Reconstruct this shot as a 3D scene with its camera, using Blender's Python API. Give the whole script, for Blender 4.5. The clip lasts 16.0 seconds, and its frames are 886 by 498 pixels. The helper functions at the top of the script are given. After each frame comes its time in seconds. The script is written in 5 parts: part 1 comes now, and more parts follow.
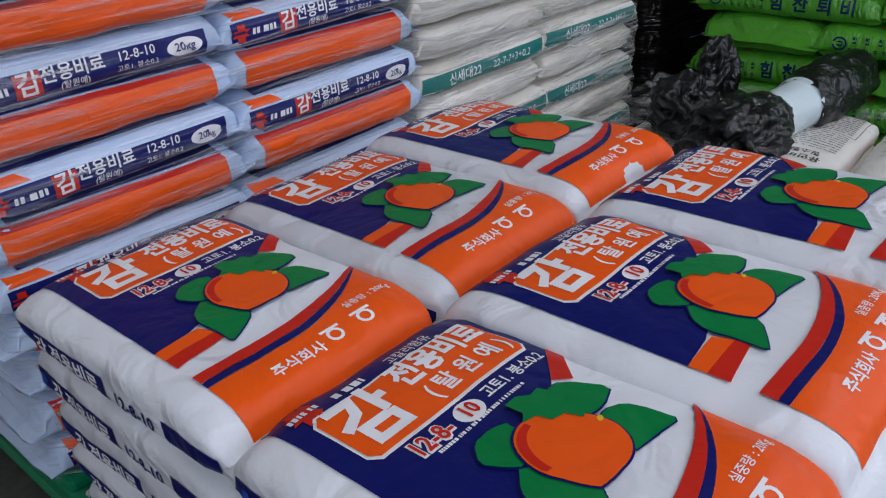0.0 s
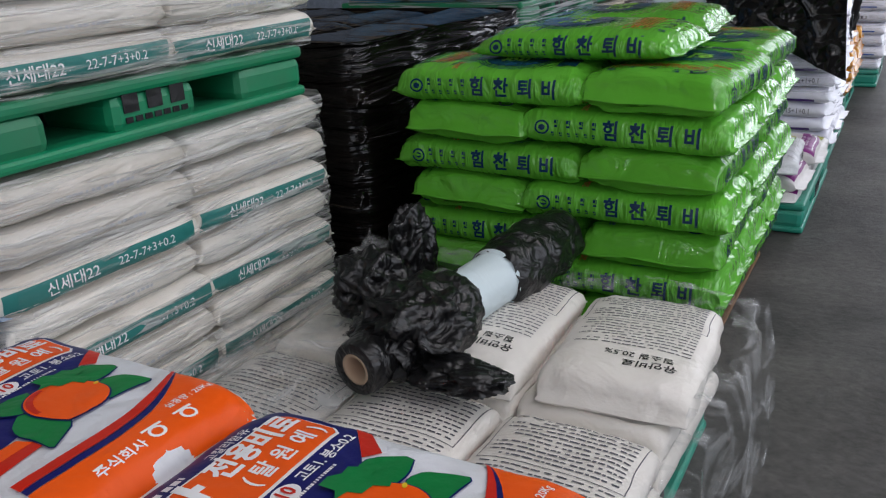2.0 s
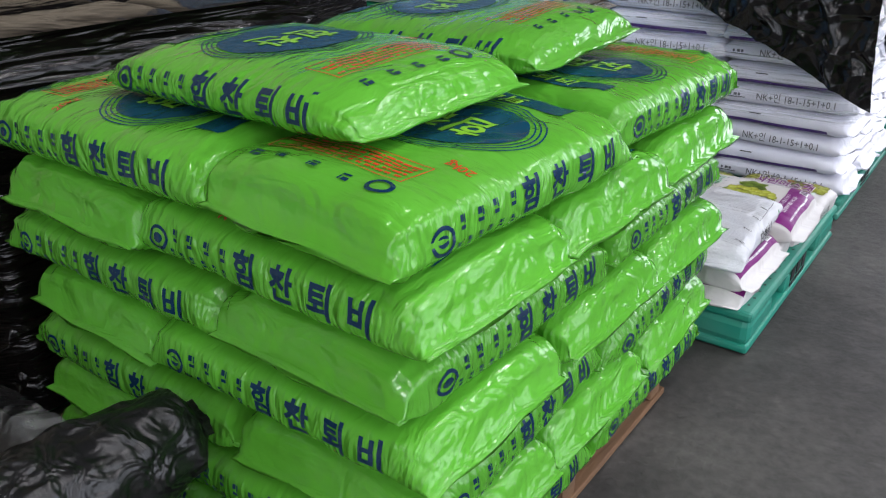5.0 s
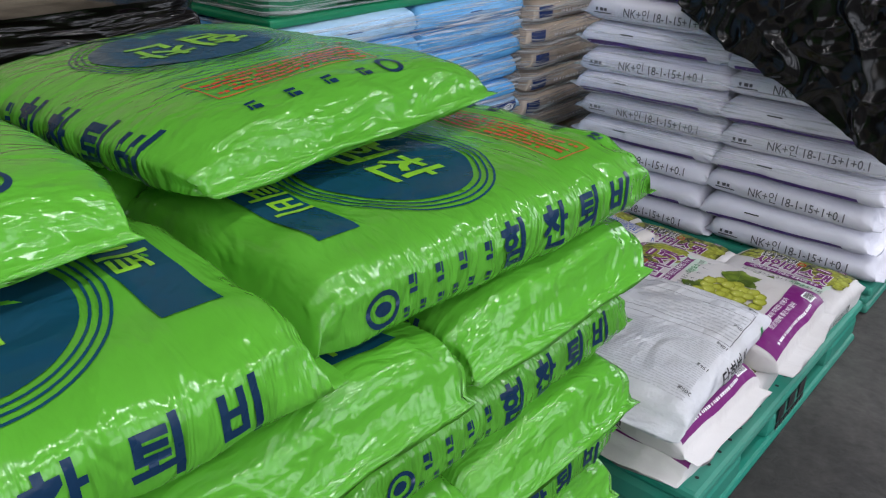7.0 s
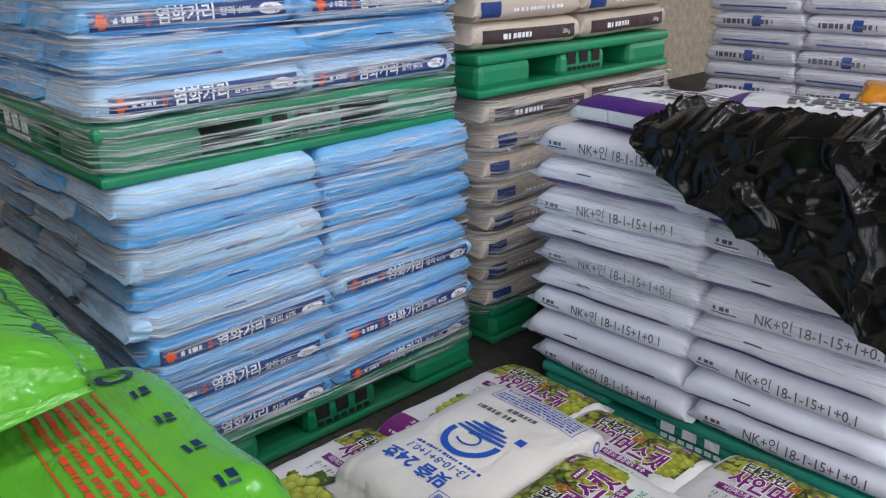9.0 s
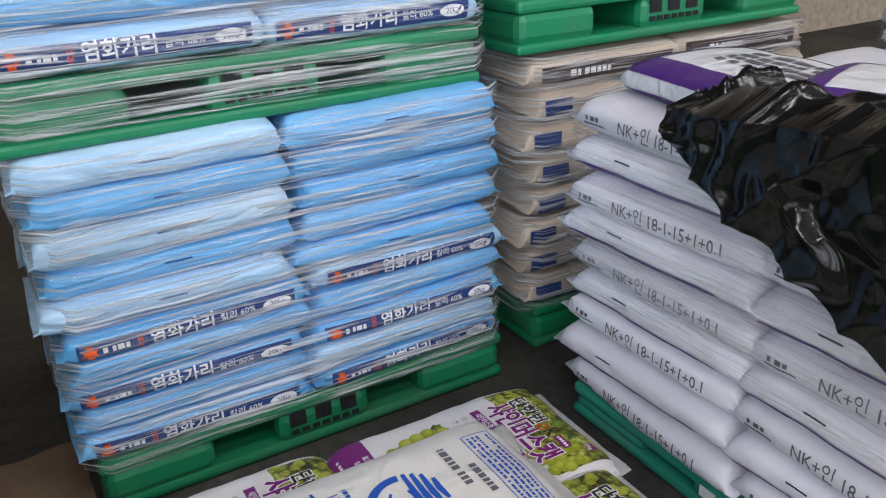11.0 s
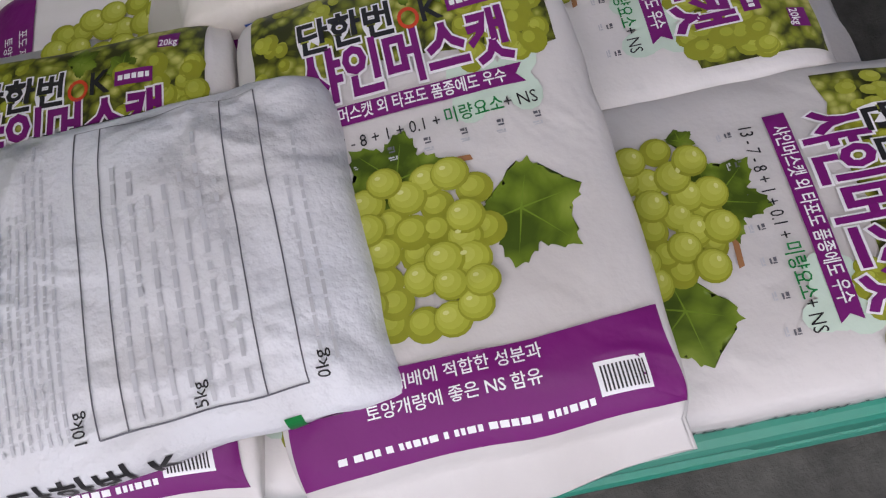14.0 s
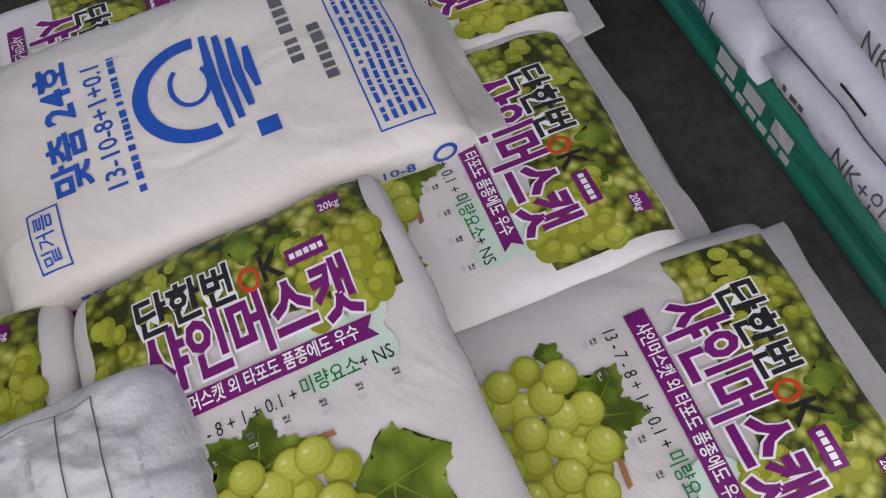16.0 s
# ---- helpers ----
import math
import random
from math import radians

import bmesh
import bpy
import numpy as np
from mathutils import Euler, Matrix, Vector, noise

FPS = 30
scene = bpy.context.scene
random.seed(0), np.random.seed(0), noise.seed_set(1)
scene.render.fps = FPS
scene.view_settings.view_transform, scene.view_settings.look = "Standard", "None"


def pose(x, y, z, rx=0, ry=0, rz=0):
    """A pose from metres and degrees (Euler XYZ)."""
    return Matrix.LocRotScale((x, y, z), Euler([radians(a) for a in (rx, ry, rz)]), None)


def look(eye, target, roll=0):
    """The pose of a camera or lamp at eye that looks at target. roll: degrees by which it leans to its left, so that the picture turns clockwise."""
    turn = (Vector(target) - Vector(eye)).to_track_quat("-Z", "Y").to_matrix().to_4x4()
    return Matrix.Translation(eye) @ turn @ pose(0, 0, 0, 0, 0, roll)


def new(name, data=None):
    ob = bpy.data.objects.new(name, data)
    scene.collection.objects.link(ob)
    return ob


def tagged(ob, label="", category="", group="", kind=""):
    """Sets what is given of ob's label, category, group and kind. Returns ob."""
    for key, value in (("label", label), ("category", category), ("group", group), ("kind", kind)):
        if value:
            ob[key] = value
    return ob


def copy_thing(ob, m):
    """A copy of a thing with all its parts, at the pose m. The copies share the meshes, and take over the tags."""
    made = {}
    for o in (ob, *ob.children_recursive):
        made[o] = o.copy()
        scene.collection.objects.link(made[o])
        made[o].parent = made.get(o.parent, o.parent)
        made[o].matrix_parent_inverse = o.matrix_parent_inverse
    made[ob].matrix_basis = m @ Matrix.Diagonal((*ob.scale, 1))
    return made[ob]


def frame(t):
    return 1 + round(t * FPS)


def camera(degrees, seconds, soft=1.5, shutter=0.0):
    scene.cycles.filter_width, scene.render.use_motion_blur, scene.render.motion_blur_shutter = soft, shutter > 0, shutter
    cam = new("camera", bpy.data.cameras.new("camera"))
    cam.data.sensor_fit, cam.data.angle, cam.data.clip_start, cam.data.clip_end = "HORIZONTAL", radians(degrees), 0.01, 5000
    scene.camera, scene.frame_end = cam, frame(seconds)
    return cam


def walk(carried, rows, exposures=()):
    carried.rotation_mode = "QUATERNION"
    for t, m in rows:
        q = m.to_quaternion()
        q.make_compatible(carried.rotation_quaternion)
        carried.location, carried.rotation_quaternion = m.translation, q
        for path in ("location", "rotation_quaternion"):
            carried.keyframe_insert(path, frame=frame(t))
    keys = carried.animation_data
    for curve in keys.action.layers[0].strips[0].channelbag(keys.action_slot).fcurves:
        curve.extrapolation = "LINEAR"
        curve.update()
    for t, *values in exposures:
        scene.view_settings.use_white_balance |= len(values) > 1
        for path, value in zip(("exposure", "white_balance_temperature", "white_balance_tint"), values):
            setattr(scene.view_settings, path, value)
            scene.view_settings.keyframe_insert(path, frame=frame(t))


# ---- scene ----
# The camera and its walk
FOV = 57.11
PATH = [
    (0, (0.166, 0.384, 1.251), (-1.046, 1.679, 0.327), -3.8),
    (0.5, (0.249, 0.496, 1.263), (-0.82, 1.944, 0.389), -3.3),
    (1, (0.267, 0.612, 1.271), (-0.663, 2.191, 0.468), -1.6),
    (1.5, (0.228, 0.826, 1.284), (-0.708, 2.425, 0.531), -1.9),
    (2, (0.266, 1.017, 1.296), (-0.672, 2.637, 0.592), -2.7),
    (2.5, (0.373, 1.28, 1.308), (-0.55, 2.916, 0.621), -3.3),
    (3, (0.43, 1.512, 1.295), (-0.419, 3.185, 0.604), -3.3),
    (3.2, (0.443, 1.622, 1.301), (-0.399, 3.297, 0.605), -2.5),
    (5.3, (0.433, 2.672, 1.317), (-0.647, 4.127, 0.471), -0.1),
    (5.5, (0.43, 2.755, 1.324), (-0.647, 4.211, 0.475), -0.6),
    (6, (0.445, 3.017, 1.338), (-0.646, 4.471, 0.504), -0.9),
    (6.5, (0.437, 3.241, 1.322), (-0.693, 4.659, 0.478), -1.1),
    (7, (0.377, 3.483, 1.301), (-0.798, 4.846, 0.429), 0.9),
    (7.5, (0.338, 3.661, 1.307), (-0.914, 4.933, 0.404), -0.4),
    (8, (0.372, 3.924, 1.353), (-0.943, 5.149, 0.475), -1.8),
    (8.5, (0.378, 4.071, 1.365), (-0.985, 5.35, 0.653), -1.5),
    (8.7, (0.372, 4.135, 1.361), (-0.993, 5.421, 0.664), -1.2),
    (10.8, (0.277, 4.816, 1.34), (-1.329, 5.773, 0.63), -1.6),
    (11, (0.268, 4.878, 1.323), (-1.322, 5.771, 0.501), -2.1),
    (11.5, (0.199, 5.041, 1.254), (-1.283, 5.784, 0.135), 0.5),
    (12, (0.148, 5.132, 1.21), (-1.249, 5.72, -0.095), 0.4),
    (12.5, (0.141, 5.167, 1.157), (-1.119, 5.534, -0.352), -1.8),
    (13, (0.142, 5.247, 1.115), (-0.983, 5.323, -0.536), -5.6),
    (13.5, (0.123, 5.329, 1.042), (-0.812, 5.281, -0.725), -10.9),
    (14, (0.05, 5.386, 0.979), (-0.768, 5.32, -0.845), -16.7),
    (14.5, (-0.035, 5.441, 0.954), (-0.79, 5.387, -0.897), -21.1),
    (15, (-0.09, 5.505, 0.932), (-0.776, 5.502, -0.947), -25.1),
    (15.5, (-0.11, 5.509, 0.944), (-0.763, 5.558, -0.946), -21.5),
    (16, (-0.112, 5.5, 1.022), (-1.001, 5.661, -0.762), -13.3),
]
cam = camera(FOV, 16.0, soft=1.2)
EXPO = [(t, s, 5800 if t < 1 else 6150 if t < 10 else 6350, 15 if t < 12 else 21) for t, s in ((0.0, -0.88), (1.5, -0.82), (3.0, -0.6), (5.5, -0.12), (7.0, -0.42), (8.5, -0.25), (11.0, -0.08), (12.0, 0.0), (13.0, -0.3), (14.5, -0.5), (16.0, -0.36))]
walk(cam, [(t, look(eye, target, roll)) for t, eye, target, roll in PATH], EXPO)

# ---- light: overcast day through gates and an assumed open side, assumed strip lamps
world = bpy.data.worlds.new("sky")
scene.world = world
world.use_nodes = True
wn = world.node_tree.nodes
sky = wn.new("ShaderNodeTexSky")
sky.sky_type, sky.sun_disc = "NISHITA", False
sky.sun_elevation, sky.sun_rotation = radians(48), radians(70)
wn["Background"].inputs["Strength"].default_value = 0.05
world.node_tree.links.new(sky.outputs["Color"], wn["Background"].inputs["Color"])
sun = new("sun", bpy.data.lights.new("sun", "SUN"))
sun.data.energy, sun.data.angle, sun.data.color = 0.8, radians(12), (1.0, 0.96, 0.9)
sun.matrix_world = look((20, 6, 22), (0, 5, 0))


def area(name, m, w, h, watts, col=(1, 1, 1)):
    d = bpy.data.lights.new(name, "AREA")
    d.shape, d.size, d.size_y, d.energy, d.color = "RECTANGLE", w, h, watts, col
    ob = new(name, d)
    ob.matrix_world = m
    return ob


# Unseen bays: the side light is split to give broken highlights on the bags
BAYS = [0.35 + 1.65 * k for k in range(6)]
for y in BAYS:
    area("assumed_bay_daylight", look((4.9, y, 2.5), (0, y, 1.5)), 1.05, 3.2, 50, (0.95, 0.98, 1.0))
area("gate_daylight", look((1.6, 15.7, 2.2), (0, 6, 0.5)), 4.0, 3.6, 230, (0.95, 0.98, 1.0))
# Added fill from behind the camera, for the south faces of the stacks
area("gate_daylight", look((1.6, -3.7, 2.2), (0, 4, 0.5)), 4.0, 3.6, 120, (0.95, 0.98, 1.0))
# Unseen lamps, added to light the aisle from above
LAMPS = [(x, y) for x in (1.1, 3.3) for y in (-1.5, 0.9, 3.3, 5.7, 8.1)]
for x, y in LAMPS:
    area("assumed_strip_light", look((x, y, 4.72), (x, y + 0.001, 0)), 0.16, 1.5, 40, (1.0, 0.97, 0.93))


# ---- materials
def nodes(name):
    m = bpy.data.materials.new(name)
    m.use_nodes = True
    t = m.node_tree
    return m, t, t.nodes["Principled BSDF"]


def add(t, kind, **inp):
    n = t.nodes.new(kind)
    for k, v in inp.items():
        n.inputs[k.replace("_", " ")].default_value = v
    return n


def coord(t, scale=(1, 1, 1)):
    c = t.nodes.new("ShaderNodeTexCoord")
    m = t.nodes.new("ShaderNodeMapping")
    m.inputs["Scale"].default_value = scale
    t.links.new(c.outputs["Object"], m.inputs["Vector"])
    # shift the pattern from thing to thing
    o = t.nodes.new("ShaderNodeObjectInfo")
    mul = t.nodes.new("ShaderNodeMath")
    mul.operation = "MULTIPLY"
    mul.inputs[1].default_value = 37.0
    t.links.new(o.outputs["Random"], mul.inputs[0])
    t.links.new(mul.outputs[0], m.inputs["Location"])
    return m


def plastic(name, col, rough=0.35, dirt=(0.3, 0.28, 0.24), dirty=0.12, bump=0.25, fine=60.0, creases=9.0, stretch=(1, 1, 1), metal=0.0, vary=0.12, depth=0.02, calm=0.6, weave=0.06, spec=0.5):
    """Printed or plain plastic film: soft tonal variation, dust, creases and a fine weave."""
    m, t, b = nodes(name)
    l = t.links
    c = coord(t, stretch)
    n1 = add(t, "ShaderNodeTexNoise", Scale=4.0, Detail=5.0)
    l.new(c.outputs[0], n1.inputs["Vector"])
    r1 = t.nodes.new("ShaderNodeValToRGB")
    r1.color_ramp.elements[0].position, r1.color_ramp.elements[1].position = 0.45, 0.8
    l.new(n1.outputs["Fac"], r1.inputs["Fac"])
    k = add(t, "ShaderNodeMath")
    k.operation = "MULTIPLY"
    k.inputs[1].default_value = dirty
    l.new(r1.outputs["Color"], k.inputs[0])
    mix = t.nodes.new("ShaderNodeMix")
    mix.data_type = "RGBA"
    l.new(k.outputs[0], mix.inputs["Factor"])
    mix.inputs["B"].default_value = (*dirt, 1)
    hsv = add(t, "ShaderNodeHueSaturation", Color=(*col, 1))
    o = t.nodes.new("ShaderNodeObjectInfo")
    mr = t.nodes.new("ShaderNodeMapRange")
    mr.inputs["To Min"].default_value, mr.inputs["To Max"].default_value = 1 - vary, 1 + vary
    l.new(o.outputs["Random"], mr.inputs["Value"])
    l.new(mr.outputs["Result"], hsv.inputs["Value"])
    l.new(hsv.outputs["Color"], mix.inputs["A"])
    l.new(mix.outputs["Result"], b.inputs["Base Color"])
    n2 = add(t, "ShaderNodeTexNoise", Scale=creases, Detail=2.2, Roughness=0.5, Distortion=1.2)
    l.new(c.outputs[0], n2.inputs["Vector"])
    n3 = add(t, "ShaderNodeTexNoise", Scale=fine, Detail=2.0)
    l.new(c.outputs[0], n3.inputs["Vector"])
    s = t.nodes.new("ShaderNodeMath")
    s.operation = "MULTIPLY_ADD"
    s.inputs[1].default_value = weave
    l.new(n3.outputs["Fac"], s.inputs[0])
    l.new(n2.outputs["Fac"], s.inputs[2])
    bp = add(t, "ShaderNodeBump", Strength=bump, Distance=depth)
    l.new(s.outputs[0], bp.inputs["Height"])
    tc, sx, ab = (t.nodes.new(q) for q in ("ShaderNodeTexCoord", "ShaderNodeSeparateXYZ", "ShaderNodeMath"))
    ab.operation = "ABSOLUTE"
    l.new(tc.outputs["Normal"], sx.inputs[0])
    l.new(sx.outputs["Z"], ab.inputs[0])
    cm = t.nodes.new("ShaderNodeMapRange")
    cm.inputs["To Min"].default_value, cm.inputs["To Max"].default_value = bump, bump * (1 - calm)
    l.new(ab.outputs[0], cm.inputs["Value"])
    l.new(cm.outputs["Result"], bp.inputs["Strength"])
    l.new(bp.outputs["Normal"], b.inputs["Normal"])
    rr = t.nodes.new("ShaderNodeMapRange")
    rr.inputs["To Min"].default_value, rr.inputs["To Max"].default_value = max(0.05, rough - 0.1), rough + 0.14
    l.new(n1.outputs["Fac"], rr.inputs["Value"])
    l.new(rr.outputs["Result"], b.inputs["Roughness"])
    b.inputs["Metallic"].default_value = metal
    b.inputs["Specular IOR Level"].default_value = spec
    return m


def clear_film(name, cover=0.22, tint=(0.85, 0.9, 0.95), stretch=(1.3, 1.3, 40), rough=0.08, streak=0.4):
    """Stretch film: mostly clear, with milky folds and pale streaks painted in as glints."""
    m, t, b = nodes(name)
    l = t.links
    c = coord(t, stretch)
    n = add(t, "ShaderNodeTexNoise", Scale=2.2, Detail=4.0, Roughness=0.55, Distortion=0.8)
    l.new(c.outputs[0], n.inputs["Vector"])
    r = t.nodes.new("ShaderNodeMapRange")
    r.inputs["From Min"].default_value, r.inputs["From Max"].default_value = 0.46, 0.62
    r.inputs["To Min"].default_value, r.inputs["To Max"].default_value = cover * 0.12, cover + streak
    l.new(n.outputs["Fac"], r.inputs["Value"])
    bp = add(t, "ShaderNodeBump", Strength=1.0, Distance=0.05)
    l.new(n.outputs["Fac"], bp.inputs["Height"])
    l.new(bp.outputs["Normal"], b.inputs["Normal"])
    b.inputs["Base Color"].default_value = (*tint, 1)
    b.inputs["Roughness"].default_value = rough
    tr = t.nodes.new("ShaderNodeBsdfTransparent")
    mx = t.nodes.new("ShaderNodeMixShader")
    l.new(r.outputs["Result"], mx.inputs[0])
    l.new(tr.outputs[0], mx.inputs[1])
    l.new(b.outputs[0], mx.inputs[2])
    l.new(mx.outputs[0], t.nodes["Material Output"].inputs["Surface"])
    return m


def rough_ground(name, a, b_, scale, bump, rough=0.6, spots=(0.5, 0.5, 0.48), worn=0.3):
    m, t, b = nodes(name)
    l = t.links
    c = t.nodes.new("ShaderNodeTexCoord")
    n1 = add(t, "ShaderNodeTexNoise", Scale=scale, Detail=8.0, Roughness=0.65)
    n2 = add(t, "ShaderNodeTexNoise", Scale=scale * 28, Detail=7.0, Roughness=0.7)
    n4 = add(t, "ShaderNodeTexNoise", Scale=scale * 3.1, Detail=9.0, Roughness=0.75, Distortion=1.0)
    for n in (n1, n2, n4):
        l.new(c.outputs["Object"], n.inputs["Vector"])
    r = t.nodes.new("ShaderNodeValToRGB")
    e = r.color_ramp.elements
    e[0].position, e[0].color = 0.36, (*a, 1)
    e[1].position, e[1].color = 0.66, (*b_, 1)
    l.new(n1.outputs["Fac"], r.inputs["Fac"])
    r2 = t.nodes.new("ShaderNodeValToRGB")
    r2.color_ramp.elements[0].position, r2.color_ramp.elements[1].position = 0.6, 0.72
    l.new(n4.outputs["Fac"], r2.inputs["Fac"])
    k = t.nodes.new("ShaderNodeMath")
    k.operation = "MULTIPLY"
    k.inputs[1].default_value = worn
    l.new(r2.outputs["Color"], k.inputs[0])
    mix = t.nodes.new("ShaderNodeMix")
    mix.data_type = "RGBA"
    l.new(k.outputs[0], mix.inputs["Factor"])
    l.new(r.outputs["Color"], mix.inputs["A"])
    mix.inputs["B"].default_value = (*spots, 1)
    grit = t.nodes.new("ShaderNodeMapRange")
    grit.inputs["From Min"].default_value, grit.inputs["From Max"].default_value = 0.3, 0.7
    grit.inputs["To Min"].default_value, grit.inputs["To Max"].default_value = 1 - worn, 1 + worn
    l.new(n2.outputs["Fac"], grit.inputs["Value"])
    tone = t.nodes.new("ShaderNodeHueSaturation")
    l.new(grit.outputs["Result"], tone.inputs["Value"])
    l.new(mix.outputs["Result"], tone.inputs["Color"])
    l.new(tone.outputs["Color"], b.inputs["Base Color"])
    bp = add(t, "ShaderNodeBump", Strength=bump, Distance=0.01)
    l.new(n2.outputs["Fac"], bp.inputs["Height"])
    l.new(bp.outputs["Normal"], b.inputs["Normal"])
    rr = t.nodes.new("ShaderNodeMapRange")
    rr.inputs["To Min"].default_value, rr.inputs["To Max"].default_value = rough - 0.2, rough + 0.2
    l.new(n4.outputs["Fac"], rr.inputs["Value"])
    l.new(rr.outputs["Result"], b.inputs["Roughness"])
    return m


M_FLOOR = rough_ground("concrete", (0.018, 0.017, 0.0155), (0.086, 0.081, 0.074), 1.1, 0.5, 0.6, (0.17, 0.163, 0.15), 0.4)
M_WALL = rough_ground("beige_wall", (0.52, 0.43, 0.31), (0.6, 0.5, 0.37), 0.5, 0.1, 0.8)
M_STEEL = rough_ground("grey_blue_sheet", (0.10, 0.13, 0.18), (0.14, 0.17, 0.22), 0.6, 0.1, 0.6, (0.2, 0.22, 0.25))
M_ROOF = rough_ground("roof_sheet", (0.14, 0.145, 0.15), (0.2, 0.2, 0.2), 0.5, 0.1, 0.7)
M_GREENP = plastic("green_pallet_plastic", (0.006, 0.21, 0.09), 0.38, (0.12, 0.11, 0.09), 0.35, 0.12, 90, 5)
M_TEALP = plastic("teal_pallet_plastic", (0.02, 0.27, 0.19), 0.4, (0.2, 0.2, 0.18), 0.3, 0.12, 90, 5)
M_WOODP = plastic("pallet_wood", (0.22, 0.12, 0.06), 0.8, (0.1, 0.07, 0.05), 0.5, 0.5, 30, 6, (8, 1, 8))
M_WHITE = plastic("white_bag_film", (0.72, 0.74, 0.78), 0.3, (0.5, 0.49, 0.46), 0.25, 0.6, 90, 10, depth=0.03, calm=0.3, weave=0.1)
M_MUSCAT = plastic("white_woven_bag", (0.7, 0.68, 0.67), 0.42, (0.36, 0.32, 0.28), 0.42, 0.4, 150, 9, depth=0.025, calm=0.35, weave=0.08)
M_GREYBAG = plastic("dusty_white_bag", (0.66, 0.68, 0.72), 0.45, (0.36, 0.32, 0.28), 0.5, 0.75, 120, 6, depth=0.05, calm=0.1, weave=0.05)
M_CREAM = plastic("cream_bag", (0.7, 0.67, 0.62), 0.42, (0.45, 0.4, 0.33), 0.3, 0.5, 120, 8, depth=0.03, calm=0.3, weave=0.07)
M_GREEN = plastic("green_bag_film", (0.1, 0.385, 0.028), 0.1, (0.18, 0.42, 0.09), 0.12, 0.85, 34, 10, (2.6, 0.8, 0.8), depth=0.03, vary=0.08, calm=0.7, weave=0.22)
M_PALEBLUE = plastic("pale_blue_bag_film", (0.5, 0.62, 0.82), 0.25, (0.4, 0.45, 0.55), 0.3, 0.45, 60, 10, depth=0.03)
M_BLUE = plastic("blue_bag_film", (0.12, 0.41, 0.76), 0.2, (0.5, 0.68, 0.85), 0.45, 0.6, 60, 9, (0.6, 1, 2), depth=0.035)
M_SKYB = plastic("faded_blue_bag_film", (0.36, 0.58, 0.8), 0.22, (0.68, 0.72, 0.74), 0.5, 0.6, 60, 9, (0.6, 1, 2), depth=0.035)
M_DUSTY = plastic("beige_white_bag", (0.72, 0.69, 0.63), 0.36, (0.45, 0.37, 0.27), 0.6, 0.5, 60, 9, (0.7, 1.5, 3), depth=0.03)
M_LILAC = plastic("lilac_white_bag", (0.79, 0.79, 0.87), 0.33, (0.45, 0.45, 0.5), 0.2, 0.45, 90, 10, depth=0.03)
M_BROWN = plastic("brown_bag", (0.5, 0.42, 0.34), 0.35, (0.5, 0.46, 0.42), 0.4, 0.45, 60, 9, depth=0.03)
M_YELLOW = plastic("amber_film", (0.65, 0.27, 0.01), 0.25, (0.5, 0.3, 0.1), 0.2, 0.6, 40, 8, depth=0.04)
M_BLACKB = plastic("black_stretch_film", (0.003, 0.0026, 0.0025), 0.13, (0.014, 0.01, 0.008), 0.5, 0.7, 12, 3.2, (0.8, 0.8, 7), depth=0.04, calm=0.2, spec=0.35)
M_BLACK = plastic("black_film", (0.006, 0.006, 0.0065), 0.3, (0.015, 0.015, 0.015), 0.3, 0.7, 40, 16, depth=0.03, calm=0.0, weave=0.15)
M_SHEET = plastic("black_sheet", (0.005, 0.005, 0.005), 0.16, (0.006, 0.006, 0.006), 0.1, 0.1, 12, 5, (1, 1, 1.5), depth=0.02, calm=0.0, spec=0.3)
M_CARD = plastic("dirty_cardboard", (0.19, 0.125, 0.08), 0.8, (0.04, 0.03, 0.02), 0.7, 0.3, 60, 6)
M_CORE = plastic("cardboard_core", (0.5, 0.36, 0.25), 0.8, (0.3, 0.22, 0.15), 0.2, 0.1)
M_BAND = plastic("pale_film_band", (0.62, 0.72, 0.75), 0.4, (0.5, 0.55, 0.55), 0.3, 0.3)
M_FILM = clear_film("clear_stretch_film", 0.12, (0.92, 0.95, 0.98), (1.1, 1.1, 46), 0.07, 0.55)
M_FILM2 = clear_film("milky_cover_film", 0.24, (0.5, 0.51, 0.51), (4, 4, 4), 0.1, 0.22)
M_FILM4 = clear_film("cloudy_stretch_film", 0.22, (0.86, 0.86, 0.84), (1.5, 1.5, 26), 0.12, 0.3)
M_FILM3 = clear_film("light_stretch_film", 0.09, streak=0.2)
# Glow for the tubes of the assumed lamps
M_LAMP, _t, _b = nodes("lamp_tube")
_b.inputs["Emission Color"].default_value = (1, 0.97, 0.93, 1)
_b.inputs["Emission Strength"].default_value = 9.0
INK = {}


def ink(name, col, rough=0.36):
    if name not in INK:
        INK[name] = plastic("ink_" + name, col, rough, (0.35, 0.34, 0.33), 0.035, 0.4, 120, 10, depth=0.025, vary=0.04, calm=0.35, weave=0.06, spec=0.22)
    return INK[name]


NAVY = ink("navy", (0.006, 0.009, 0.12))
ORANGE = ink("orange", (0.85, 0.1, 0.003))
RED = ink("red", (0.55, 0.02, 0.008))
LEAFG = ink("leaf_green", (0.006, 0.19, 0.045))
WHITEI = ink("white", (0.82, 0.82, 0.84))
BLACKI = ink("black", (0.02, 0.02, 0.022))
TEXTG = ink("dark_green_blue", (0.006, 0.03, 0.075), 0.25)
OVALG = ink("oval_teal", (0.006, 0.055, 0.10), 0.22)
LIME = ink("lime", (0.24, 0.55, 0.03), 0.25)
REDT = ink("red_text", (0.55, 0.06, 0.02), 0.25)
TEAL = ink("teal_label", (0.03, 0.19, 0.17))
